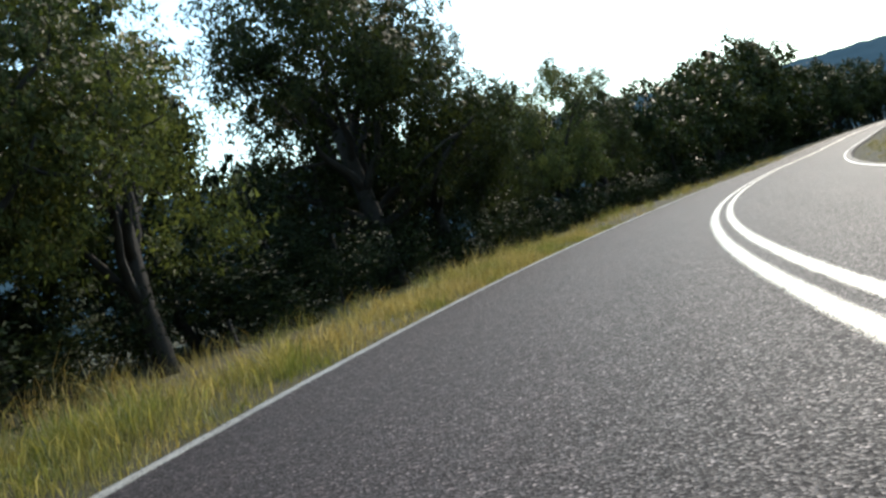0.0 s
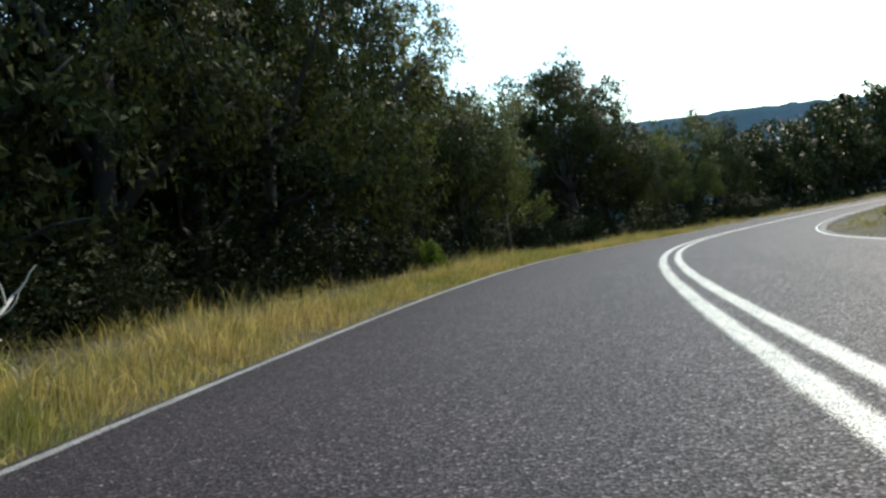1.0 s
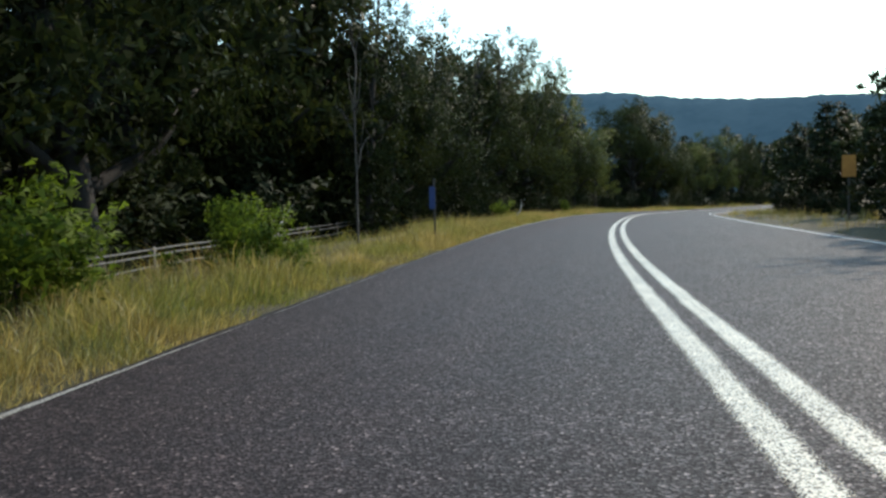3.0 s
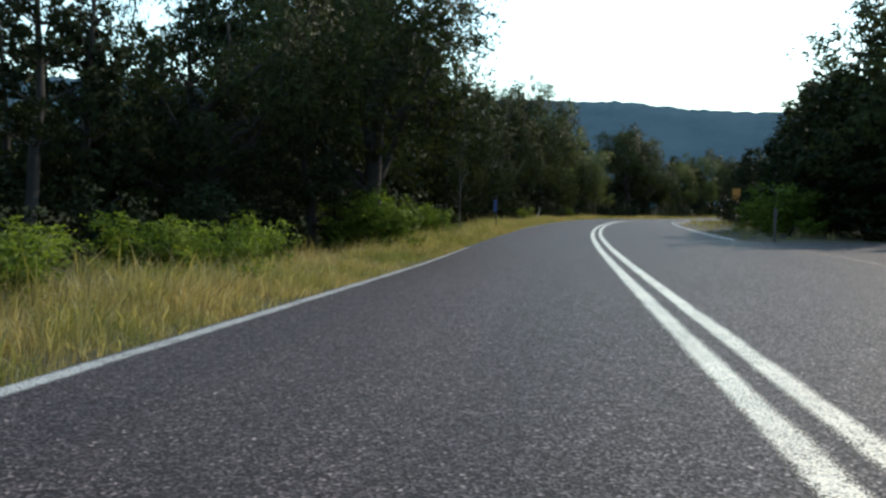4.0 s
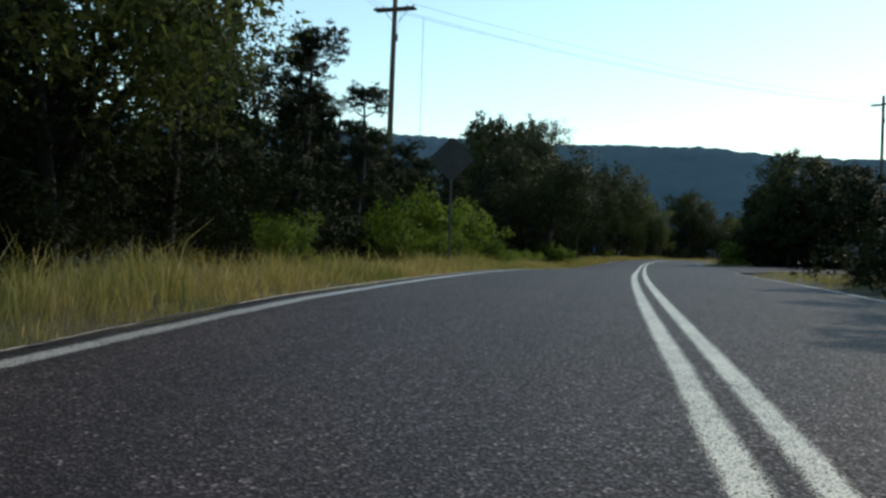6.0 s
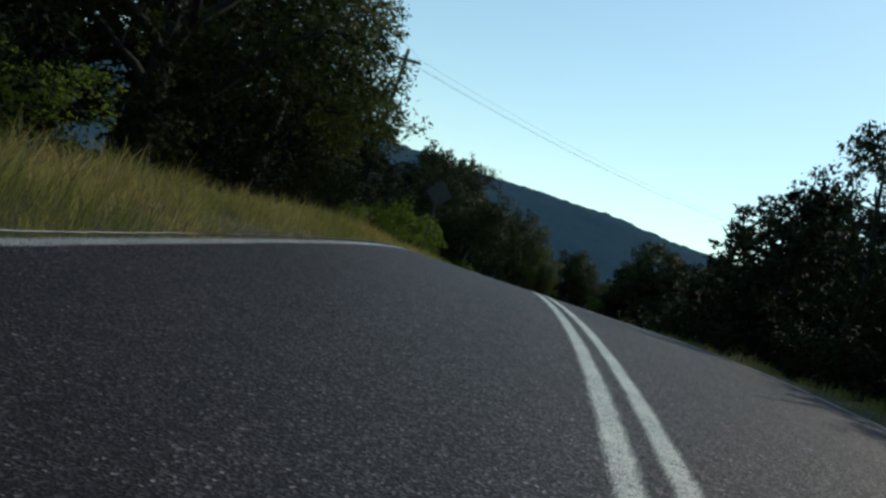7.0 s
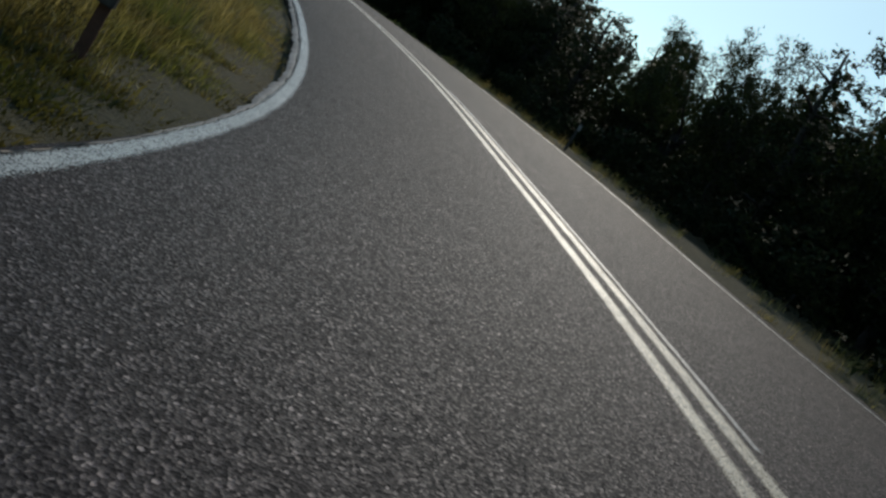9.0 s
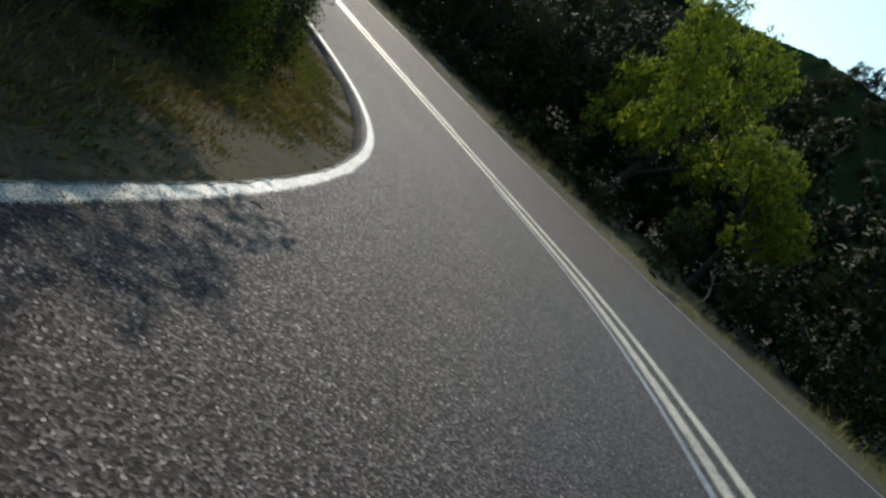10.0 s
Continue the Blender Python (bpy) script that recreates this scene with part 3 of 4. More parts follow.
def tree_meshes(kind, seed, grade=""):
    """Trunk and crown meshes of a tree about its own foot, at its true height."""
    rng = np.random.default_rng(seed)
    tubes, lobes, sizes = [], [], []
    if kind in ("oak", "bright", "shade", "green"):
        h, spread = rng.uniform(8.0, 9.0), rng.uniform(3.0, 3.6)
        trunk = limb(rng, (0, 0, -0.15), (rng.normal(0, 0.12), rng.normal(0, 0.12), 1), h * (0.48 if kind == "shade" else 0.42), 0.26, 0.17, 5, 0.10)
        tubes.append(trunk)
        for k in range(7):
            an = k * 2.4 + rng.uniform(-0.4, 0.4)
            s = trunk[0][rng.integers(2, 6)]
            up = rng.uniform(0.35, 1.3)
            arm = limb(rng, s, (math.cos(an), math.sin(an), up), rng.uniform(0.75, 1.1) * spread * 1.1, 0.12, 0.03, 6, 0.2)
            tubes.append(arm)
            for q in (3, 5):
                tw = limb(rng, arm[0][q], tuple(rng.normal(0, 0.7, 3) + np.array([math.cos(an), math.sin(an), 0.7])), 1.5, 0.045, 0.012, 4, 0.3)
                tubes.append(tw)
                lobes.append(tw[0][-1])
                sizes.append(rng.uniform(0.9, 1.5))
            lobes.append(arm[0][-1])
            sizes.append(rng.uniform(1.1, 1.7))
        for k in range(5):
            lobes.append(Vector((rng.normal(0, 1.1), rng.normal(0, 1.1), h * rng.uniform(0.72, 0.9))))
            sizes.append(rng.uniform(0.9, 1.5))
        for k in range(0 if kind == "shade" else 6):
            an = k * 1.05 + rng.uniform(-0.3, 0.3)
            lobes.append(Vector((math.cos(an) * spread * 0.72, math.sin(an) * spread * 0.72, h * rng.uniform(0.24, 0.42))))
            sizes.append(rng.uniform(0.8, 1.25))
        count, size, mat, flat = 9800, 0.20, {"bright": ELM_LEAF, "green": LIT_OAK_LEAF}.get(kind, OAK_LEAF), 0.72
    elif kind == "juniper":
        h = rng.uniform(6.2, 7.2)
        trunk = limb(rng, (0, 0, -0.1), (rng.normal(0, 0.05), rng.normal(0, 0.05), 1), h * 0.9, 0.17, 0.03, 7, 0.06)
        tubes.append(trunk)
        for k in range(17):
            s = k / 16
            an, zz = k * 2.4 + rng.uniform(-0.3, 0.3), h * (0.10 + 0.80 * s)
            reach = (1 - s) ** 0.7 * rng.uniform(1.3, 2.0) + 0.25
            i = min(6, int(s * 7))
            tubes.append(limb(rng, trunk[0][i], (math.cos(an), math.sin(an), 0.5), reach, 0.05, 0.012, 4, 0.15))
            lobes.append(Vector((math.cos(an) * reach * 0.62, math.sin(an) * reach * 0.62, zz)) + Vector(rng.normal(0, 0.1, 3)))
            sizes.append(0.45 + (1 - s) * rng.uniform(0.5, 0.95))
        count, size, mat, flat = 5600, 0.18, SHADED_CEDAR_LEAF, 0.95
    elif kind == "slim":
        h = rng.uniform(8.5, 9.5)
        trunk = limb(rng, (0, 0, -0.1), (rng.normal(0, 0.05), rng.normal(0, 0.05), 1), h * 0.93, 0.17, 0.03, 8, 0.05)
        tubes.append(trunk)
        for k in range(15):
            s = k / 14
            an = k * 2.4 + rng.uniform(-0.4, 0.4)
            i = 3 + min(5, int(s * 6))
            reach = rng.uniform(0.8, 1.7) * (1.15 - 0.7 * s)
            arm = limb(rng, trunk[0][i], (math.cos(an), math.sin(an), 0.55), reach, 0.045, 0.012, 4, 0.2)
            tubes.append(arm)
            lobes.append(arm[0][-1])
            sizes.append(rng.uniform(0.4, 0.75))
        lobes.append(trunk[0][-1])
        sizes.append(0.55)
        count, size, mat, flat = 5200, 0.155, SHADED_CEDAR_LEAF, 0.85
    elif kind in ("shrub", "brush"):
        stem = limb(rng, (0, 0, -0.08), (0.05, 0, 1), 0.7, 0.045, 0.03, 4, 0.1)
        tubes.append(stem)
        for k in range(9):
            an = k * 2.4
            arm = limb(rng, stem[0][1 + k % 3], (math.cos(an) * 0.7, math.sin(an) * 0.7, 1.1), rng.uniform(1.2, 2.0), 0.03, 0.008, 5, 0.22)
            lobes += [arm[0][-1], arm[0][3]]
            sizes += [rng.uniform(0.32, 0.58), rng.uniform(0.4, 0.6)]
        for k in range(5):
            lobes.append(Vector((rng.normal(0, 0.6), rng.normal(0, 0.6), rng.uniform(0.35, 0.7))))
            sizes.append(rng.uniform(0.4, 0.6))
        count, size, mat, flat = (2800, 0.115, SHRUB_LEAF, 0.9) if kind == "shrub" else (1400, 0.135, SHADED_CEDAR_LEAF, 0.95)
    else:
        trunk = limb(rng, (0, 0, -0.15), (0.05, 0.03, 1), 6.0, 0.17, 0.06, 7, 0.08)
        tubes.append(trunk)
        for k in range(9):
            an, i = k * 2.4, 3 + k % 5
            arm = limb(rng, trunk[0][i], (math.cos(an), math.sin(an), 0.9), rng.uniform(1.4, 2.4), 0.055, 0.02, 5, 0.28)
            tubes.append(arm)
            for q in (2, 4, 5):
                tubes.append(limb(rng, arm[0][q], tuple(rng.normal(0, 0.7, 3) + np.array([0, 0, 0.5])), rng.uniform(0.5, 1.0), 0.018, 0.006, 4, 0.3))
        return tubes_mesh("trunk", tubes, PALE_BARK, 6), None
    if grade == "far":
        count, size = (int(count * 0.45), size * 1.4) if kind == "brush" else (int(count * 0.26), size * 1.8)
        tubes = tubes[:4]
    elif grade == "near":
        count, size = int(count * 2.2), size * 0.42
    elif grade == "fine":
        count, size = int(count * {"juniper": 1.5, "brush": 1.5, "oak": 1.7, "green": 1.8, "shrub": 1.6}.get(kind, 2.1)), size * 0.58
    trunk_me = tubes_mesh("trunk", tubes, BARK, 6 if kind not in ("shrub", "brush") else 5)
    lobes = [tuple(c) for c in lobes]
    v, soft = leaf_cloud(rng, lobes, sizes, count, size, flat)
    inner, soft_inner = leaf_cloud(rng, lobes, [r * 0.62 for r in sizes], max(160, count // 4), size * 1.35, flat)
    v = np.concatenate([v, inner])
    f = np.arange(len(v)).reshape(-1, 3)
    v[:, 2] = np.maximum(v[:, 2], 0.03)
    tall = NATURAL[kind] / float(np.percentile(v[:, 2], 99.6))
    v[:, 2] *= tall
    for q in trunk_me.vertices:
        q.co.z *= tall
    crown_me = mesh_from("crown", v, f, mat, True)
    crown_me.normals_split_custom_set_from_vertices(np.concatenate([soft, soft_inner]).tolist())
    return trunk_me, crown_me


TREE_WORDS = {
    "oak": ("oak_tree", "spreading dark-green oak with a rugged grey trunk", "tree", "roadside oaks"),
    "shade": ("oak_tree", "tall oak with a high dark-green crown over the verge", "tree", "roadside oaks"),
    "green": ("oak_tree", "spreading oak, its grey-green leaf colour lightened as if sunlit", "tree", "roadside oaks"),
    "juniper": ("juniper_tree", "dense juniper leafy down to the ground, leaf colour darkened as if backlit", "tree", "roadside junipers"),
    "slim": ("slim_juniper_tree", "tall thin juniper with sparse open branches", "tree", "roadside slim junipers"),
    "shrub": ("shrub", "bright green leafy roadside shrub", "shrub", "roadside shrubs"),
    "brush": ("brush", "dark evergreen undergrowth bush", "bush", "undergrowth"),
    "bright": ("elm_tree", "leafy yellow-green tree lit by the sun", "tree", "light green trees"),
    "dead": ("dead_tree", "bare bleached dead tree with forked branches", "tree", "dead trees"),
}
stock = {}
for kind, seeds in (("oak", (1, 2, 3, 4)), ("juniper", (11, 12, 13)), ("slim", (21, 22)), ("shrub", (31, 32, 33)), ("brush", (51, 52, 53)), ("bright", (61, 62)), ("shade", (3,)), ("green", (5, 6)), ("dead", (41, 42))):
    stock[kind] = [tree_meshes(kind, s) for s in seeds]
    stock[kind, "far"] = [tree_meshes(kind, s, "far") for s in seeds]
    stock[kind, "fine"] = [tree_meshes(kind, s, "fine") for s in seeds] if kind in ("oak", "juniper", "slim", "shrub", "shade", "brush", "green") else stock[kind]
    stock[kind, "near"] = [tree_meshes(kind, s, "near") for s in seeds] if kind in ("shrub", "brush") else stock[kind, "fine"]
planted = 0


def plant(kind, x, y, height, wide=1.0, turn=None, which=None, grade="", z=None):
    """One tree or shrub of that height, its foot on the ground."""
    global planted
    planted += 1
    name, label, category, group = TREE_WORDS[kind]
    meshes = (stock[kind, grade] if grade else stock[kind])[(which if which is not None else planted) % len(stock[kind])]
    k = height / NATURAL[kind]
    ob = new(name)
    ob.empty_display_size = 0.3
    turn = (planted * 137.5) % 360 if turn is None else turn
    ob.matrix_basis = Matrix.LocRotScale((x, y, (gz(x, y) if z is None else z) - 0.04), Euler((0, 0, radians(turn))), (k * wide, k * wide, k))
    tagged(ob, label, category, group)
    part_mesh("trunk", meshes[0], ob)
    if meshes[1]:
        part_mesh("crown", meshes[1], ob)
    return ob


def plant_road(kind, u, lat, height, wide=1.0, turn=None, which=None, grade=""):
    x, y, _ = at(u, lat)
    return plant(kind, float(x), float(y), height, wide, turn, which, grade)


def clear(x, y, room):
    return abs(nearest([x], [y])[1][0]) > room


# trees that stand out one by one: kind, along, across, height, width factor, turn where it matters
SINGLE = [
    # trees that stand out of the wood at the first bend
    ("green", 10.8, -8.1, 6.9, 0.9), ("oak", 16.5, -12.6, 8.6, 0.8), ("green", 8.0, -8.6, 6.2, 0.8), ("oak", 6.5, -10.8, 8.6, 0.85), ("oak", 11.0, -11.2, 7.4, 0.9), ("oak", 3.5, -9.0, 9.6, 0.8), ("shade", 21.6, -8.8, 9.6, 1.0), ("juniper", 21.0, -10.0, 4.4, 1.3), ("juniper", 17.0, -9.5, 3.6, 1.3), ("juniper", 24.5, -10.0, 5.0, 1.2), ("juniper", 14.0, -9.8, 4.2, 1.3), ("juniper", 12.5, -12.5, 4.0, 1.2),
    # beside the fence
    ("shade", -37.5, -12.2, 12.6, 0.9), ("oak", -28.0, -11.5, 9.8, 0.95), ("shade", -43.5, -11.8, 11.2, 0.95), ("shade", -31.5, -12.0, 11.6, 0.95), ("juniper", -34.0, -13.0, 7.5, 1.2), ("juniper", -40.5, -13.2, 7.0, 1.2), ("juniper", -26.0, -13.0, 7.0, 1.2), ("juniper", -46.5, -12.2, 6.0, 1.2), ("juniper", -29.5, -8.6, 3.4, 0.9), ("juniper", -24.5, -8.4, 4.2, 0.9),
    # the broad tree past the fence and the open ground beside it
    ("oak", -52.0, -6.2, 9.6, 1.0, 282.5), ("juniper", -55.0, -10.0, 6.4, 1.1), ("juniper", -50.0, -10.5, 7.2, 1.2), ("shade", -44.0, -9.4, 10.4, 0.85), ("juniper", -53.0, -7.6, 5.0, 1.3), ("oak", -55.0, -9.2, 8.4, 0.8),
    ("slim", -66.4, -10.6, 5.4, 1.3), ("slim", -60.5, -10.7, 6.7, 1.2), ("juniper", -57.5, -11.5, 6.2, 1.0), ("juniper", -65.0, -12.5, 5.2, 1.1), ("slim", -64.6, -12.0, 5.6, 1.2), ("juniper", -62.5, -11.6, 4.6, 1.2), ("juniper", -69.5, -11.6, 4.6, 1.2),
    ("juniper", -77.0, -10.6, 5.2, 1.0), ("slim", -79.5, -11.5, 6.2, 1.2), ("slim", -77.5, -12.2, 6.2, 1.2), ("juniper", -80.5, -10.8, 5.6, 1.0), ("slim", -86.5, -9.6, 6.8, 1.15), ("juniper", -82.5, -10.4, 5.6, 1.1),
    ("slim", -84.0, -10.6, 6.6, 1.4), ("juniper", -86.0, -12.0, 7.0, 1.1), ("juniper", -88.5, -11.2, 6.6, 1.1), ("juniper", -84.5, -12.6, 6.2, 1.1), ("juniper", -91.0, -9.0, 5.4, 1.1), ("juniper", -90.5, -10.8, 6.6, 1.2), ("juniper", -87.0, -9.8, 6.2, 1.1),
    ("juniper", -74.0, -10.8, 5.6, 1.0), ("slim", -72.4, -10.8, 5.4, 1.4), ("juniper", -71.0, -11.2, 5.0, 1.1), ("juniper", -75.4, -11.0, 5.4, 1.1), ("juniper", -76.3, -10.3, 5.2, 0.8), ("juniper", -73.0, -12.0, 5.8, 0.9), ("juniper", -77.0, -11.8, 5.2, 0.9), ("slim", -80.5, -9.7, 6.4, 1.3),
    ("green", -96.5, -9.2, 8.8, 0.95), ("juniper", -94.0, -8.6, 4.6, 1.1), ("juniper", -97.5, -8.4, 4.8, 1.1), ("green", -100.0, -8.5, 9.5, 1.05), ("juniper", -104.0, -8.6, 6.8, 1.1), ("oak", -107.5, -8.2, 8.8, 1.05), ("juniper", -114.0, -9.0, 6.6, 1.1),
    # across the road, before and after the side road
    ("oak", -47.5, 9.4, 8.0, 1.0), ("juniper", -48.0, 8.8, 6.2, 1.5), ("juniper", -50.5, 9.0, 4.8, 1.7), ("oak", -42.0, 9.6, 8.3, 0.9), ("juniper", -45.0, 9.0, 6.6, 1.4), ("juniper", -51.5, 10.8, 6.0, 1.4), ("oak", -43.0, 13.0, 7.6, 1.0), ("juniper", -40.0, 8.0, 5.6, 1.5), ("juniper", -36.0, 8.8, 6.2, 1.4), ("juniper", -43.5, 8.0, 5.4, 1.6), ("juniper", -47.0, 11.5, 7.0, 1.5), ("juniper", -53.5, 12.5, 6.0, 1.5), ("juniper", -56.0, 15.0, 5.4, 1.5), ("juniper", -49.0, 13.0, 6.6, 1.5),
    ("juniper", -12.0, 7.8, 4.2, 1.2), ("juniper", -20.0, 8.2, 4.6, 1.2), ("juniper", -28.0, 9.0, 5.2, 1.2), ("juniper", -4.0, 8.0, 5.2, 1.1), ("juniper", 4.0, 9.0, 5.4, 1.2), ("oak", -6.0, 10.5, 5.6, 1.0),
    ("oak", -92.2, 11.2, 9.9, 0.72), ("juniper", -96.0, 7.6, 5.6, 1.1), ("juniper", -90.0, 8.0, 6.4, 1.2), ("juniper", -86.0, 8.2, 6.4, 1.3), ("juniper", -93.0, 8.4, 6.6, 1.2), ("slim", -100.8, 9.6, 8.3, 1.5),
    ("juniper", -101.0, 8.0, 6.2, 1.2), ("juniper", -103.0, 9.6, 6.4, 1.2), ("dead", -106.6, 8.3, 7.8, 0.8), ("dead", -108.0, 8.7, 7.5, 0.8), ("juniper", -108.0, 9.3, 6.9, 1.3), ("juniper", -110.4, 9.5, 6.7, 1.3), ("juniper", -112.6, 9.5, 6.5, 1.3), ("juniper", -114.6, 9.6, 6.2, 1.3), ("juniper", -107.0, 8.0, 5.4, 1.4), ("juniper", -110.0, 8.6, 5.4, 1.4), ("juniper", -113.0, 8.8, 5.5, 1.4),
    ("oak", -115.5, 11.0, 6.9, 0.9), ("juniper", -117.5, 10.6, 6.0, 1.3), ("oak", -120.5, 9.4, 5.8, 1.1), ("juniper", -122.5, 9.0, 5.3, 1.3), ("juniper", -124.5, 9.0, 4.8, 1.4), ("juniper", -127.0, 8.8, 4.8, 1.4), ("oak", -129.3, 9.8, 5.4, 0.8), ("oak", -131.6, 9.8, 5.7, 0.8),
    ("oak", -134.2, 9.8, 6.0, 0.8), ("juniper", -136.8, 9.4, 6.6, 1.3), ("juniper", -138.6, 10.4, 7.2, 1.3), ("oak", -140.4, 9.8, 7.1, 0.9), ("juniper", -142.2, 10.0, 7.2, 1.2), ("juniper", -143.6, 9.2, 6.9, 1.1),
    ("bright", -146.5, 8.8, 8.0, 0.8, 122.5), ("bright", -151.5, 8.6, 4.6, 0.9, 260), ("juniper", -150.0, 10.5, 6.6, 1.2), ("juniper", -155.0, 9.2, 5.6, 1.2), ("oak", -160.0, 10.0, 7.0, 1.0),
    # inside the last bend
    ("shade", -162.6, -6.9, 7.6, 0.85, 280), ("shade", -165.4, -6.75, 7.6, 0.85, 57.5), ("juniper", -166.6, -6.0, 4.0, 0.85), ("juniper", -165.0, -6.0, 4.2, 0.85), ("juniper", -168.4, -5.8, 3.4, 0.9), ("juniper", -170.2, -5.8, 3.2, 0.9), ("juniper", -163.0, -6.5, 6.4, 0.85), ("juniper", -166.5, -6.5, 5.4, 0.85), ("juniper", -160.0, -7.6, 6.0, 1.0), ("oak", -161.0, -8.4, 7.0, 0.7), ("juniper", -164.8, -6.25, 5.8, 0.85), ("juniper", -162.0, -6.2, 6.2, 0.85), ("juniper", -168.6, -6.2, 5.4, 0.85), ("juniper", -172.0, -6.4, 5.2, 0.9), ("juniper", -169.5, -6.9, 4.4, 0.85),
    # behind the first bend
    ("shade", 23.6, -10.4, 10.4, 0.92, 60),
]
for kind, u, lat, height, wide, *turn in SINGLE:
    plant_road(kind, u, lat, height, wide, turn[0] if turn else None, grade="fine" if -180 < u < 30 and -11 < lat < 0 or -150 < u < -100 and 0 < lat < 10.5 else "")

# the front of the wood: its height rises and falls along the road
SKYLINE_U = [-34, -22, -14, -7, 0, 3, 7, 11, 15, 20, 25, 29, 32, 36, 41, 48, 54, 61, 69, 76, 83, 90, 107, 127, 131, 178]
SKYLINE = [9.4, 8.8, 9.2, 10.8, 12.0, 10.8, 9.0, 7.6, 7.4, 9.4, 8.9, 7.4, 5.7, 7.2, 8.8, 8.9, 8.0, 8.8, 9.8, 9.4, 11.4, 11.5, 14.6, 14.5, 11.5, 11.0]
rng_f = np.random.default_rng(19)


def wood_front(u0, u1, step, lat0, lat1, kinds, share, wide, grade, bare=()):
    """A row of trees whose tops follow the skyline; bare: stretches left open."""
    u = u0
    while u < u1:
        kind, lat = str(rng_f.choice(kinds)), rng_f.uniform(lat1, lat0)
        high = float(np.interp(u, SKYLINE_U, SKYLINE)) * share * rng_f.uniform(0.92, 1.04)
        if not any(a < u < b for a, b in bare):
            x, y, _ = at(u, lat)
            plant(kind, float(x), float(y), high, wide * (1.35 if kind == "juniper" else 1.0) * rng_f.uniform(0.9, 1.1), grade=grade)
        u += step * rng_f.uniform(0.8, 1.2)


wood_front(-30, -5, 3.4, -8.6, -9.6, ["oak", "juniper"], 1.0, 0.74, "fine")
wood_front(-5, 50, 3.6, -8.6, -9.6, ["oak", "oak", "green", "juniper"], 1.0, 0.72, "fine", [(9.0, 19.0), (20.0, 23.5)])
wood_front(-34, 50, 3.4, -11.2, -12.6, ["juniper", "oak"], 0.94, 0.80, "", [(1.0, 25.0)])
wood_front(52, 178, 4.4, -9.5, -11.0, ["oak", "oak", "juniper"], 1.0, 0.85, "far")

# the closed wood behind them, row after row
rng_t = np.random.default_rng(7)


def wood(u0, u1, lat0, lat1, step, low, high, kinds, room, grade="", slim=1.0):
    u = u0
    while u < u1:
        u += step * rng_t.uniform(0.75, 1.25)
        x, y, _ = at(u, lat0 + (lat1 - lat0) * rng_t.uniform())
        if clear(float(x), float(y), room):
            plant(str(rng_t.choice(kinds)), float(x), float(y), rng_t.uniform(low, high), rng_t.uniform(0.9, 1.2) * slim, grade=grade)


wood(-48, 4, -15, -18, 4.2, 8.0, 10.0, ["juniper", "oak"], 12, "far")
wood(54, 178, -12, -16, 4.6, 7.5, 9.0, ["juniper", "oak"], 9, "far")
wood(-48, -14, -11.0, -13.0, 1.6, 2.4, 3.6, ["brush"], 9.5)
wood(-12, 32, -12.5, -14.5, 1.7, 2.2, 3.4, ["brush"], 10.5)
wood(-94, -50, -13.5, -16, 5.0, 5.0, 6.4, ["juniper", "slim", "juniper"], 11, "far")
wood(-128, -92, -13.5, -16, 5.0, 8.0, 10.5, ["oak", "juniper"], 11, "far")
wood(-150, -118, -9.5, -11.5, 4.4, 4.5, 6.5, ["juniper", "oak"], 9.0)
wood(-166, -150, -10.0, -11.5, 4.0, 4.2, 5.4, ["juniper", "oak"], 8.0)
wood(-180, -154, -8.6, -9.4, 2.6, 5.8, 6.6, ["juniper", "oak"], 7.5)
wood(-186, -150, -11.5, -13, 4.0, 6.5, 8.0, ["oak", "juniper"], 10.0, "far")
wood(-90, 0, -26, -32, 8.0, 7.0, 8.5, ["juniper", "oak"], 22, "far")
wood(-40, 40, 11, 14, 4.8, 5.0, 7.0, ["juniper", "oak"], 9, "far")
wood(-34, 130, 16, 22, 6.0, 6.5, 9.0, ["oak", "juniper"], 13, "far")
# only junipers here, so their darkened leaf colour gives the backlit shade
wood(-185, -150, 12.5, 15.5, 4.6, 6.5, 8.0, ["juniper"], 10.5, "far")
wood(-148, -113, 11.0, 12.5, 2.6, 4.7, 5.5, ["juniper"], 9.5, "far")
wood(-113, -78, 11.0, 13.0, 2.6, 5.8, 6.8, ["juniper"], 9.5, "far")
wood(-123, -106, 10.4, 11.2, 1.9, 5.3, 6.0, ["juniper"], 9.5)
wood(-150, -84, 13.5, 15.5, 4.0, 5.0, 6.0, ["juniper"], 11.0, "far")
wood(-180, -95, 18, 24, 6.0, 8.0, 10.0, ["oak", "juniper"], 15, "far")
wood(60, 150, 8.0, 12, 5.5, 6.0, 8.5, ["oak", "juniper"], 7, "far")
wood(-86, -62, 20, 26, 6.0, 4.5, 6.0, ["juniper", "oak"], 15, "far")

# undergrowth at the wood's foot
wood(-22, 30, -7.6, -8.8, 2.1, 1.3, 2.4, ["brush"], 7.0, "fine")
wood(30, 60, -7.6, -8.8, 2.3, 1.3, 2.4, ["brush"], 7.0)
wood(32, 60, -10.0, -12.5, 3.6, 1.6, 2.4, ["brush"], 9.0, "far")
wood(-128, -50, -8.0, -9.5, 3.0, 1.2, 2.2, ["brush"], 7.2)
wood(-128, -50, -10.5, -12.5, 6.0, 1.6, 2.8, ["brush"], 9.2, "far")
wood(-178, -165, -5.3, -5.6, 0.70, 0.7, 1.1, ["brush", "brush", "shrub"], 4.5, "near", 0.8)
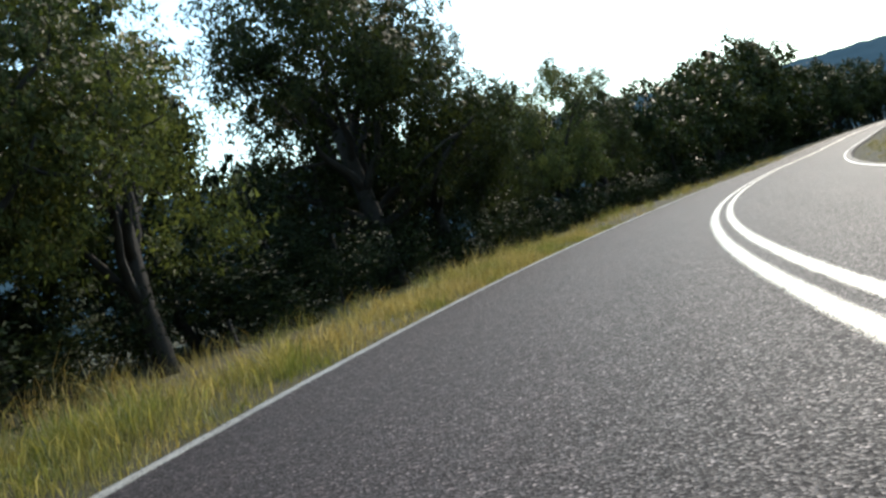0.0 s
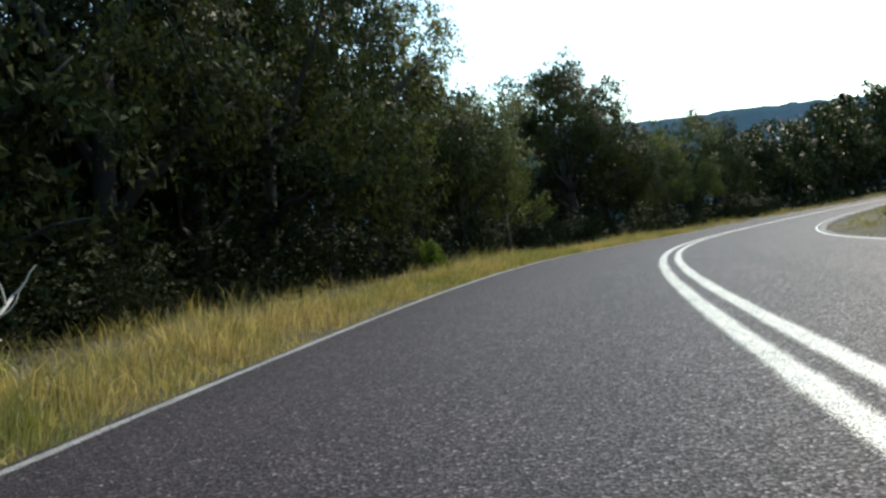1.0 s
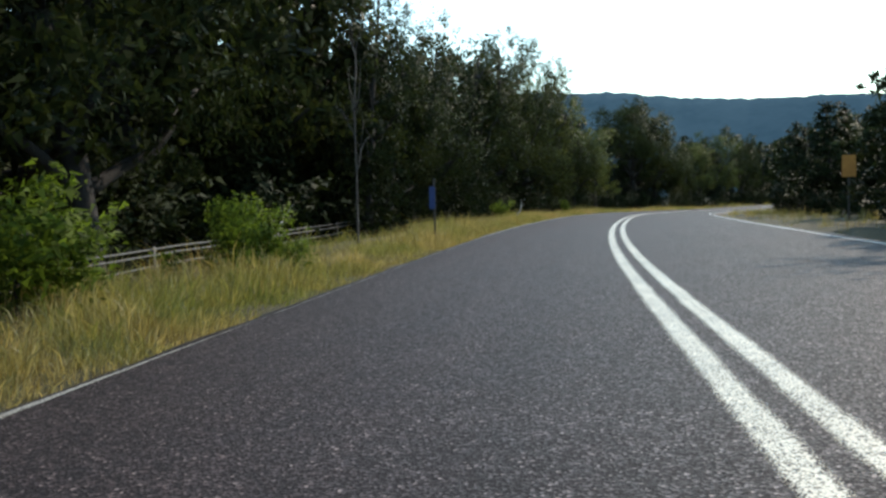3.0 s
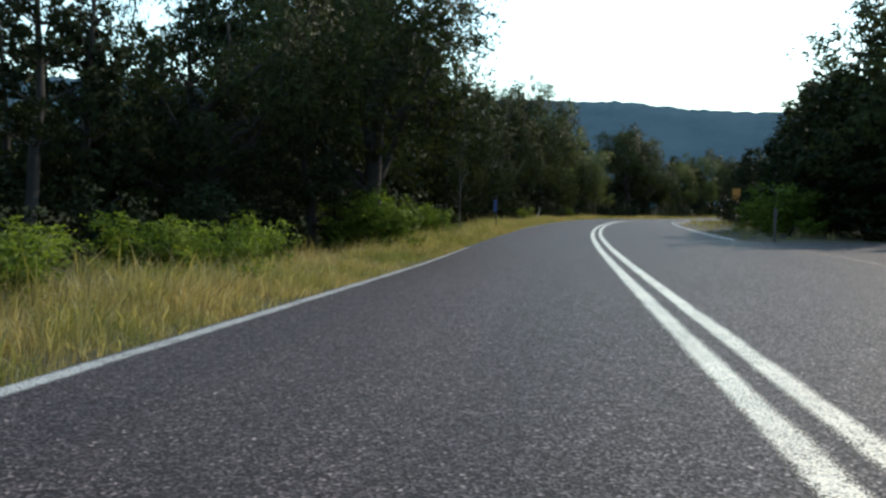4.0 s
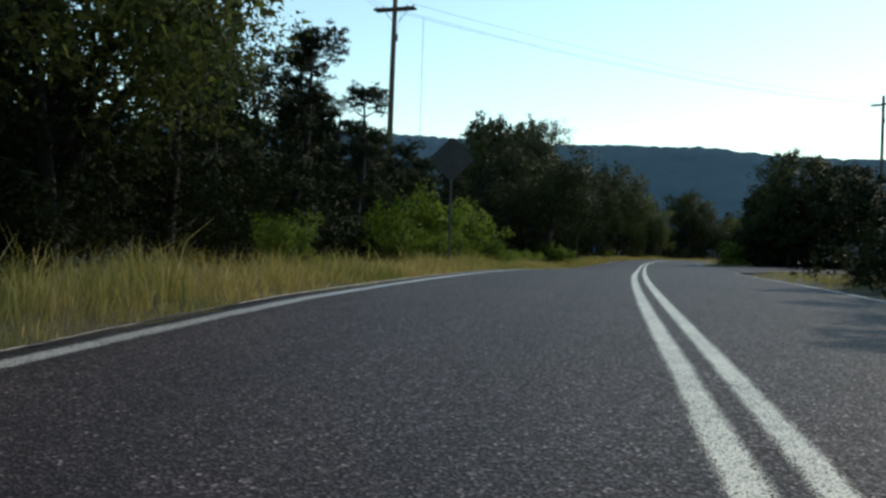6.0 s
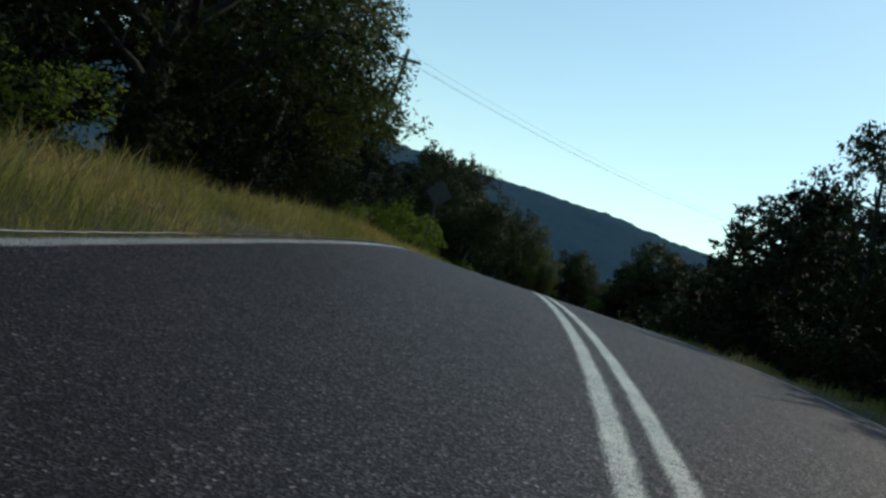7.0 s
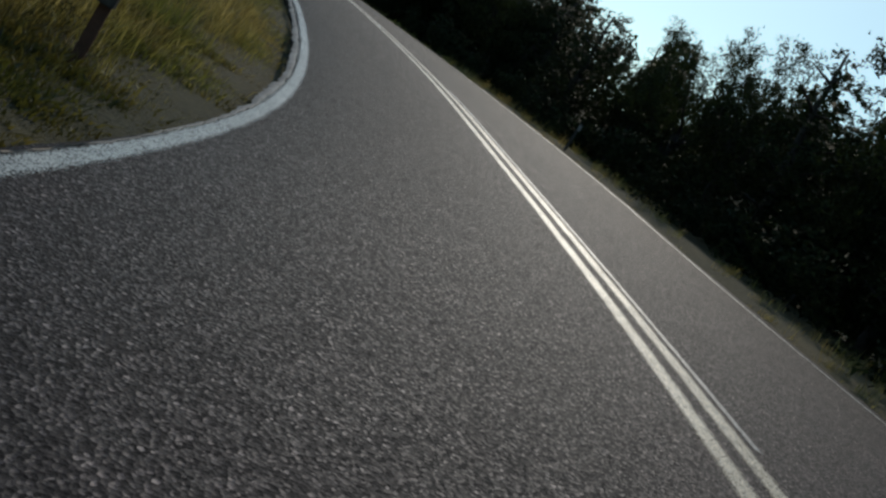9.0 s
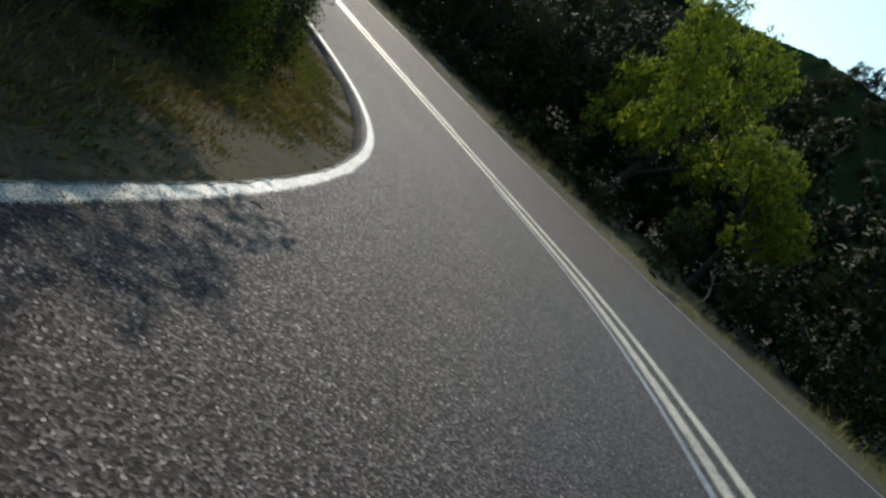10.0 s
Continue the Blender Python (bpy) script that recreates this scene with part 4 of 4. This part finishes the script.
wood(-165, -160, -4.9, -5.2, 0.55, 1.3, 1.8, ["brush", "shrub"], 4.5, "near", 0.55)
wood(-159, -151, -4.75, -5.2, 0.75, 0.65, 1.0, ["shrub", "brush"], 4.4, "near", 0.75)
wood(-160, -152, -5.6, -6.0, 0.90, 0.9, 1.3, ["brush", "shrub", "brush"], 4.8, "near", 0.9)
wood(-152, -139, -4.8, -5.5, 1.0, 0.4, 0.8, ["brush", "shrub", "brush"], 4.3, "near")
wood(-177, -156, -6.0, -6.4, 0.8, 1.3, 2.0, ["brush", "brush", "brush", "shrub"], 4.8, "near", 0.75)
wood(-176, -153, -6.8, -7.4, 1.1, 1.6, 2.6, ["brush", "shrub", "brush"], 5.4, "near", 0.8)
wood(-153, -136, -7.4, -8.4, 1.6, 1.2, 2.0, ["brush", "shrub", "brush"], 6.8, "fine")
wood(-152, -120, -7.4, -8.8, 2.4, 1.4, 2.4, ["brush"], 6.5)
wood(-175, -84, 5.9, 7.0, 2.3, 1.0, 2.0, ["brush"], 5.5)
wood(-175, -84, 8.5, 10.5, 5.0, 1.8, 3.0, ["brush"], 7.5, "far")
wood(-38, 40, 7.0, 8.6, 2.8, 1.0, 2.0, ["brush"], 6.0)
wood(60, 150, -8, -9.5, 5.0, 1.5, 2.6, ["brush"], 6.5, "far")

# bright shrubs in the open
for u, lat, height, wide in ((-70.0, -7.0, 1.2, 1.3), (-72.3, -7.6, 1.5, 1.1), (-67.8, -6.2, 0.9, 1.4), (-79.2, -6.1, 2.35, 0.72), (-81.2, -6.3, 2.3, 0.7), (-80.0, -7.3, 2.8, 0.65), (-84.0, -6.0, 1.2, 0.9), (-82.6, -5.8, 1.2, 0.9), (-85.6, -6.6, 1.3, 0.9), (-83.4, -7.4, 2.2, 0.6), (-72.5, -7.5, 2.5, 0.55), (-71.0, -6.6, 1.8, 0.95), (-74.2, -7.8, 1.7, 1.0), (-54.2, -5.3, 1.3, 0.9), (-53.6, -5.8, 1.7, 0.7), (-63.5, -5.6, 0.8, 1.2), (-65.0, -6.0, 0.95, 1.3), (-61.5, -5.9, 1.0, 1.0), (-50.8, -6.0, 1.5, 1.1), (-51.8, -6.6, 1.6, 1.1), (-69.2, -6.4, 0.9, 1.3), (-66.0, -7.6, 0.85, 1.6), 
                             (-52.0, -7.2, 0.9, 1.3), (-53.5, -6.6, 0.9, 1.3), (-60.0, -6.5, 0.8, 1.0), (-63.0, -6.7, 0.85, 1.5), (-49.5, -6.6, 0.8, 1.3),
                             (-46.3, -5.4, 1.2, 0.9), (-45.3, -6.1, 1.3, 0.8), (-44.3, -5.5, 0.55, 1.1), (-43.4, -5.9, 0.5, 1.1),
                             (-46.5, 6.0, 1.7, 1.3), (-42.0, 6.2, 1.5, 1.3), (-16.6, -6.3, 1.05, 0.75), (-0.8, -6.4, 1.05, 0.6), (0.4, -6.6, 0.8, 0.7),
                             (-92.2, -6.9, 1.2, 0.8), (-93.6, -6.6, 1.1, 0.8), (-119.6, -7.0, 1.0, 1.3), (-122.0, -6.4, 0.9, 1.4), (-121.0, -7.4, 1.1, 1.4), (-113.0, -7.6, 1.6, 1.1),
                             (-153.5, -7.3, 1.5, 1.2), (-158.0, -7.2, 1.7, 1.1), (-163.0, -6.8, 1.9, 1.1), (-156.0, -7.6, 2.4, 1.0)):
    plant_road("shrub", u, lat, height, wide, grade="" if u > -90 else "fine")

# trees all over the near hillside
for i in range(90):
    az, far = radians(44 + 60 * rng_t.uniform()), 165 + 50 * rng_t.uniform()
    crest = math.tan(radians(float(np.interp(math.degrees(az), [36, 48, 62, 80, 110], [1, 11, 14.5, 16, 13])))) * 210
    z = crest * float(np.interp(far, [150, 168, 185, 200, 210], [0.0, 0.24, 0.6, 0.88, 1.0])) - 1.5
    plant("oak" if i % 3 else "juniper", 12 + math.sin(az) * far, -60 + math.cos(az) * far, 6 + 3 * rng_t.uniform(), 1.2, grade="far", z=z)


# ---- verge grass ----
def blade_patch(rng, u0, u1, lat0, lat1, count, tall, edge_bias=1.0, loose=0.07, broad=1.0):
    """Arching blades and seed heads in tufts between two lats."""
    per = 26
    tufts = count // per
    tu = rng.uniform(u0, u1, tufts)
    s = rng.uniform(0, 1, tufts) ** edge_bias
    tl = lat0 + (lat1 - lat0) * s
    wide = np.interp(tu, us, lane_left if lat0 < 0 else lane_right) - 3.42
    tl = tl + math.copysign(1, lat0) * wide * np.clip(1 - (np.abs(tl) - 4) / 5, 0, 1)
    patch = np.sin(tu * 1.3 + 0.4) * np.cos(tl * 1.9 + tu * 0.6) + 0.7 * np.sin(tu * 0.37 + tl) + 0.5 * np.sin(tu * 3.1 - tl * 2.2)
    ok = rng.uniform(-2.6, 1.0, tufts) < patch
    tu, tl, patch, s = tu[ok], tl[ok], patch[ok], s[ok]
    th = tall * rng.uniform(0.55, 1.15, len(tu)) * np.clip(np.abs(lat1 - lat0) * s / 0.8, 0.30, 1) * (1 + 0.25 * patch)
    n = len(tu) * per
    tuft = np.repeat(np.arange(len(tu)), per)
    off = rng.normal(0, loose, (n, 2))
    x0, y0, _ = at(tu, tl)
    x, y = x0[tuft] + off[:, 0], y0[tuft] + off[:, 1]
    near, lat = nearest(x, y)
    lane = np.where(lat < 0, lane_left[near], lane_right[near])
    keep = np.abs(lat) > lane + 0.085
    x, y, off, tuft = x[keep], y[keep], off[keep], tuft[keep]
    n = len(x)
    z = ground_z(x, y)
    h = th[tuft] * rng.uniform(0.45, 1.1, n)
    head = rng.uniform(0, 1, n) < 0.2
    h = np.where(head, h * 1.3, h)
    w = rng.uniform(0.0010, 0.0027, n) * broad
    an = rng.uniform(0, 6.283, n)
    side = np.stack([np.cos(an), np.sin(an), 0 * an], 1)
    lean = (off * 2.2 + rng.normal(0, 0.22, (n, 2)) + np.array([0.10, -0.05])) * h[:, None]
    base = np.stack([x, y, z - 0.02], 1)
    bend = np.stack([lean[:, 0] * 0.32, lean[:, 1] * 0.32, h * 0.62], 1)
    tip = base + np.stack([lean[:, 0], lean[:, 1], h * rng.uniform(0.86, 1.0, n)], 1)
    mid_w = np.where(head, w * 2.3, w * 0.8)
    return np.stack([base + side * w[:, None], base - side * w[:, None], base + bend - side * mid_w[:, None], base + bend + side * mid_w[:, None], tip], 1).reshape(-1, 3)


def build_grass(name, label, patches, seed, mat=GRASS):
    rng = np.random.default_rng(seed)
    verts = np.concatenate([blade_patch(rng, *args) for args in patches])
    i = np.arange(0, len(verts), 5)
    quads, tips = np.stack([i, i + 1, i + 2, i + 3], 1), np.stack([i + 3, i + 2, i + 4], 1)
    me = mesh_from(name, verts, quads.tolist() + tips.tolist(), mat)
    tagged(new(name, me), label, "grass", kind="stuff")


build_grass("verge_grass", "dry golden grass along the road's edge", [
    (-149, 30, -3.50, -4.3, 90000, 0.13, 1.0, 0.12),
    (-149, 30, -3.68, -5.6, 180000, 0.31, 0.9, 0.12),
    (30, 90, -3.7, -7.0, 14000, 0.42, 1.0),
    (-96, -18, -3.50, -5.0, 150000, 0.26, 0.9, 0.15, 1.3),
    (-18, 26, -3.50, -5.5, 80000, 0.25, 0.9, 0.15, 1.3),
    (-112, -18, -4.0, -6.0, 62000, 0.42, 1.0, 0.12),
    (-150, -112, -3.7, -6.0, 45000, 0.42, 1.0, 0.12),
    (-146, 30, -5.0, -8.2, 64000, 0.42, 1.0, 0.10),
    (-190, 60, -7.5, -11.0, 9000, 0.50, 1.0),
], 51)
build_grass("low_weeds", "short olive-brown weeds on the bank inside the bend", [
    (-175, -146, -3.30, -5.0, 130000, 0.085, 0.8, 0.14, 2.0),
    (-175, -146, -3.26, -3.8, 44000, 0.075, 1.0, 0.10, 2.0),
    (-175, -146, -3.7, -5.4, 30000, 0.16, 0.8, 0.10, 1.5),
], 53, WEEDS)
build_grass("verge_grass", "short dry grass along the far road edge", [
    (-225, -71, 3.82, 6.2, 50000, 0.26, 1.0),
    (-50, 60, 3.85, 8.0, 24000, 0.30, 1.0),
    (-100, -70, 5.5, 18.0, 14000, 0.28, 1.0),
], 52)


# ---- roadside things ----
def facing(u):
    """Degrees to turn a thing so that its own +y looks along the road."""
    return -math.degrees(float(np.interp(u, us, road_turn)))


def spot(u, lat):
    x, y, _ = at(u, lat)
    return float(x), float(y), gz(float(x), float(y))


def back_of_sign(u, lat):
    """A diamond warning sign on a steel post, seen from behind."""
    x, y, z = spot(u, lat)
    sign = thing("road_sign", (x, y, z), "bare metal back of a diamond warning sign on a thin post", "road sign", turn=facing(u) + 4)
    bm = bmesh.new()
    box(bm, (0.055, 0.035, 3.5), (0, 0, 1.65), 0.006)
    part("post", bm, STEEL_DARK, sign, "dark steel post")
    bm = bmesh.new()
    diamond = Matrix.Rotation(radians(45), 4, "Y")
    box(bm, (0.84, 0.004, 0.84), (0, 0.032, 2.86), 0.0, diamond)
    bmesh.ops.bevel(bm, geom=[e for e in bm.edges if abs((e.verts[0].co - e.verts[1].co).y) > 0.003], offset=0.05, segments=3, affect="EDGES")
    panel = part("panel", bm, SIGN_BACK, sign, "dull grey back of the panel")
    for h in (2.52, 3.2):
        bm = bmesh.new()
        rod(bm, (0, -0.03, h), (0, 0.045, h), 0.012, sides=6)
        part("bolt", bm, STEEL, panel)


def utility_pole(u, lat, height, turn, arm, label, lean=0.0):
    x, y, z = spot(u, lat)
    pole = thing("utility_pole", (x, y, z), label, "utility pole", "utility poles", turn)
    pts = [(lean * s * s, 0, -0.3 + (height + 0.3) * s) for s in (0, 0.25, 0.5, 0.75, 1.0)]
    part_mesh("shaft", tubes_mesh("shaft", [(pts, [0.165, 0.155, 0.145, 0.132, 0.12])], POLE_WOOD, 12), pole)
    top = height - 0.75
    for side, off in (("crossarm", 0.16), ("crossarm", -0.16)):
        bm = bmesh.new()
        box(bm, (arm, 0.095, 0.12), (lean, off, top), 0.012)
        held = part(side, bm, POLE_WOOD, pole)
    for s in (-1, 1):
        bm = bmesh.new()
        rod(bm, (lean + s * 0.12, 0.17, top - 0.62), (lean + s * 0.62, 0.17, top - 0.03), 0.018, sides=6)
        part("brace", bm, STEEL_DARK, pole)
    tips = []
    for k in (-0.46, -0.3, 0.3, 0.46):
        bm = bmesh.new()
        rod(bm, (lean + k * arm, 0, top + 0.05), (lean + k * arm, 0, top + 0.13), 0.02, sides=8)
        rod(bm, (lean + k * arm, 0, top + 0.13), (lean + k * arm, 0, top + 0.21), 0.05, 0.03, 10)
        part("insulator", bm, CERAMIC, held)
        tips.append(pole.matrix_basis @ Vector((lean + k * arm, 0, top + 0.21)))
    bm = bmesh.new()
    rod(bm, (lean * 0.8 + 0.14, 0.05, top - 1.6), (lean * 0.8 + 0.14, 0.05, top - 1.25), 0.05, 0.045, 10)
    rod(bm, (lean * 0.8 + 0.14, 0.05, top - 1.25), (lean + 0.30, 0.05, top - 0.2), 0.008, sides=5)
    part("fuse_holder", bm, STEEL_DARK, pole)
    return tips


def wire(a, b, sag):
    pts = [a + (b - a) * s - Vector((0, 0, 4 * sag * s * (1 - s))) for s in [i / 16 for i in range(17)]]
    mid = pts[0].copy()
    me = tubes_mesh("overhead_wire", [([p - mid for p in pts], [0.008] * 17)], WIRE, 5)
    ob = new("overhead_wire", me)
    ob.location = mid
    tagged(ob, "thin dark overhead power wire between poles", "wire", "overhead wires")


near_tips = utility_pole(-67.0, -12.6, 13.5, facing(-67.0) - 6, 2.2, "tall dark wooden utility pole with a double crossarm", 0.10)
far_tips = utility_pole(-26.0, 18.3, 14.9, facing(-26.0) - 40, 2.2, "distant wooden utility pole with a single crossarm")
off_tips = [Vector((*at(-128.0, -17.0 + 0.5 * i)[:2], 11.5)) for i in range(4)]
for i in (0, 1, 3):
    wire(near_tips[i], far_tips[i], 0.8)
    wire(near_tips[i], off_tips[i], 0.7)

back_of_sign(-87.0, -4.76)


def radio_mast():
    """A slender lattice mast on the far ridge."""
    az, far = radians(-32.0), 1480.0
    x, y = 12 + math.sin(az) * far, -60 + math.cos(az) * far
    mast = thing("radio_mast", (x, y, 150.0), "very thin lattice radio mast on the far ridge", "radio mast")
    legs = [(math.cos(a) * 0.7, math.sin(a) * 0.7) for a in (0.3, 2.4, 4.5)]
    for px, py in legs:
        part_mesh("leg", tubes_mesh("leg", [([(px, py, 0), (px, py, 262)], [0.16, 0.16])], STEEL, 5), mast)
    braces = []
    for k in range(44):
        for i in range(3):
            a, b = legs[i], legs[(i + 1) % 3]
            braces.append(([(a[0], a[1], k * 6.0), (b[0], b[1], k * 6.0 + 6)], [0.08, 0.08]))
    part_mesh("lattice", tubes_mesh("lattice", braces, STEEL, 3), mast)
    bm = bmesh.new()
    rod(bm, (-1.6, 0, 62), (1.6, 0, 62), 0.7)
    part("dish", bm, STEEL, mast)


radio_mast()


def pipe_fence():
    """A low two-rail pipe fence that runs beside the verge."""
    fence = thing("pipe_fence", spot(-36.0, -8.6), "low weathered pale pipe fence with two rails", "fence")
    inv = fence.matrix_basis.inverted()

    def rail_at(u, up):
        s = (u + 48) / 30
        x, y, z = at(u, -8.3 - 1.4 * s)
        return inv @ Vector((float(x), float(y), float(z) + up + 0.16 * s))

    for up in (0.24, 0.13, -0.08):
        us_f = [-50 + 2.5 * i for i in range(11)]
        part_mesh("rail", tubes_mesh("rail", [([rail_at(u, up + 0.012 * math.sin(u)) for u in us_f], [0.024] * 11)], PIPE_WHITE, 8), fence)
    for i in range(9):
        u = -49.5 + 3.0 * i
        a, b = rail_at(u, 0.30), rail_at(u, -0.62)
        part_mesh("post", tubes_mesh("post", [([b, a], [0.032, 0.032])], STEEL_DARK, 8), fence)


pipe_fence()


def blue_marker(u, lat):
    """A blue marker board on a pale stake."""
    mark = thing("marker_post", spot(u, lat), "blue plastic marker board on a thin grey stake", "marker post", turn=facing(u) + 8)
    bm = bmesh.new()
    box(bm, (0.05, 0.03, 1.75), (0.05, 0, 0.75), 0.006)
    part("stake", bm, SIGN_BACK, mark, "grey thin stake")
    bm = bmesh.new()
    box(bm, (0.15, 0.03, 0.56), (0.0, -0.034, 1.14), 0.01)
    part("board", bm, BLUE_PLASTIC, mark, "deep blue board")


blue_marker(-37.0, -4.55)


def delineator(u, lat, height, mat, head, label, at_height=None, plate=(0.10, 0.035, 0.20)):
    post = thing("delineator_post", spot(u, lat), label, "delineator post", "delineator posts", facing(u))
    bm = bmesh.new()
    box(bm, (0.075, 0.03, height), (0, 0, height / 2 - 0.05), 0.008)
    part("stake", bm, mat, post)
    bm = bmesh.new()
    box(bm, plate, (0, -0.017 - plate[1] / 2, at_height or height - 0.2), 0.01)
    part("reflector", bm, head, post)


delineator(-50.5, 4.75, 0.95, STEEL_DARK, SIGN_BACK, "short dark delineator post at the side road")
delineator(-150.0, -4.08, 1.30, RUST, STEEL_DARK, "rusty marker post with a dark box low on it", 0.60, (0.13, 0.06, 0.40))
delineator(-134.5, 4.75, 0.80, PIPE_WHITE, STEEL, "short weathered grey marker post in the grass", 0.62, (0.085, 0.035, 0.16))


def mailbox(u, lat):
    box_ob = thing("mailbox", spot(u, lat), "small white mailbox on a wooden post", "mailbox", turn=facing(u) + 60)
    bm = bmesh.new()
    box(bm, (0.1, 0.1, 1.05), (0, 0, 0.5), 0.008)
    part("post", bm, POLE_WOOD, box_ob)
    bm = bmesh.new()
    box(bm, (0.2, 0.48, 0.16), (0, 0, 1.12), 0.01)
    bmesh.ops.create_cone(bm, cap_ends=True, segments=16, radius1=0.1, radius2=0.1, depth=0.48, matrix=Matrix.Translation((0, 0, 1.2)) @ Matrix.Rotation(radians(90), 4, "X"))
    body = part("box", bm, PIPE_WHITE, box_ob, "white rounded metal box")
    bm = bmesh.new()
    box(bm, (0.012, 0.05, 0.12), (0.112, 0.1, 1.26), 0.002)
    part("flag", bm, RUST, body)


mailbox(-60.5, 10.6)


def orange_board(u, lat):
    board = thing("warning_board", spot(u, lat), "small faded orange warning board on a post", "road sign", turn=facing(u))
    bm = bmesh.new()
    box(bm, (0.05, 0.04, 1.9), (0, 0, 0.9), 0.006)
    part("post", bm, STEEL_DARK, board)
    bm = bmesh.new()
    box(bm, (0.36, 0.02, 0.60), (0, -0.032, 1.5), 0.008)
    part("panel", bm, ORANGE, board, "faded orange panel")


orange_board(-33.0, 6.2)


def dead_branch(u, lat, size=0.8, wood_mat=FRESH_WOOD):
    rng = np.random.default_rng(77)
    stem = limb(rng, (0, 0, 0.05), (0.9, 0.35, 0.33), 1.3, 0.035, 0.018, 6, 0.2)
    tubes = [stem]
    for i, way in ((3, (0.3, 0.8, 0.7)), (4, (0.9, -0.3, 0.9)), (5, (0.2, 0.3, 1.0)), (6, (0.6, 0.2, 0.8))):
        tubes.append(limb(rng, stem[0][i], way, 0.4, 0.015, 0.006, 4, 0.25))
    ob = new("fallen_branch", tubes_mesh("fallen_branch", tubes, wood_mat, 6))
    x, y, z = spot(u, lat)
    ob.matrix_basis = pose(x, y, z + 0.12, 0, 0, facing(u) + 15) @ Matrix.Scale(size, 4)
    tagged(ob, "pale bare fallen branch in the grass", "branch", "fallen branches")


plant_road("brush", -120.2, -4.35, 0.55, 1.0, grade="near")
dead_branch(-17.2, -5.5, 0.75)
dead_branch(-43.0, -6.6)
dead_branch(-155.5, 5.2, 0.8, PALE_BARK)
plant_road("dead", -40.0, -5.6, 5.8, 0.26, 40, 0)


# ---- pale gravel shoulder at the inside of the last bend, and cracks in the road ----
def build_shoulder():
    """Pale stones along the edge: a thin seam apart from the line at first, then a band beside it round the bend."""
    u = np.arange(-215.0, -84.0, 0.1)
    wl = np.interp(u, us, lane_left)
    wide = np.interp(u, [-215, -152, -147, -140, -122, -116, -101, -97, -91, -86], [0.0, 0.0, 0.05, 0.06, 0.05, 0.0, 0.0, 0.045, 0.04, 0.0])
    wide = wide * np.clip(1 + ragged(u, 61, 0.5), 0, 2)
    gap = np.interp(u, [-215, -150, -118, -100, -84], [0.045, 0.06, 0.20, 0.31, 0.34]) + ragged(u, 62, 0.012)
    x = [(-wl - gap - wide - 0.02, -0.014), (-wl - gap - wide * 0.7, 0.008), (-wl - gap - wide * 0.2, 0.012), (-wl - gap, 0.004)]
    tagged(new("shoulder", strip_mesh("shoulder", u, x, GRAVEL)), "pale limestone gravel at the road's edge", "shoulder", kind="structure")


build_shoulder()


def road_crack(u, lat0, lat1, seed, slant=0.0):
    rng = np.random.default_rng(seed)
    n = int((lat1 - lat0) / 0.07)
    verts, faces = [], []
    wob = np.cumsum(rng.normal(0, 0.010, n)) + np.linspace(0, slant, n)
    for i in range(n):
        w = rng.uniform(0.006, 0.016)
        lat = lat0 + (lat1 - lat0) * i / (n - 1)
        for s in (-1, 1):
            verts.append([float(c) for c in at(u + wob[i] + s * w, lat, 0.0035)])
    for i in range(n - 1):
        faces.append((i * 2, i * 2 + 1, i * 2 + 3, i * 2 + 2))
    tagged(new("road_crack", mesh_from("road_crack", verts, [f[::-1] for f in faces], TAR)), "dark transverse crack sealed in the asphalt", "crack", kind="structure")


road_crack(-80.2, -3.3, 0.4, 5, 0.33)
road_crack(-34.0, -3.3, 2.5, 6, 0.3)
road_crack(-112.0, -3.3, 3.0, 8, -0.2)
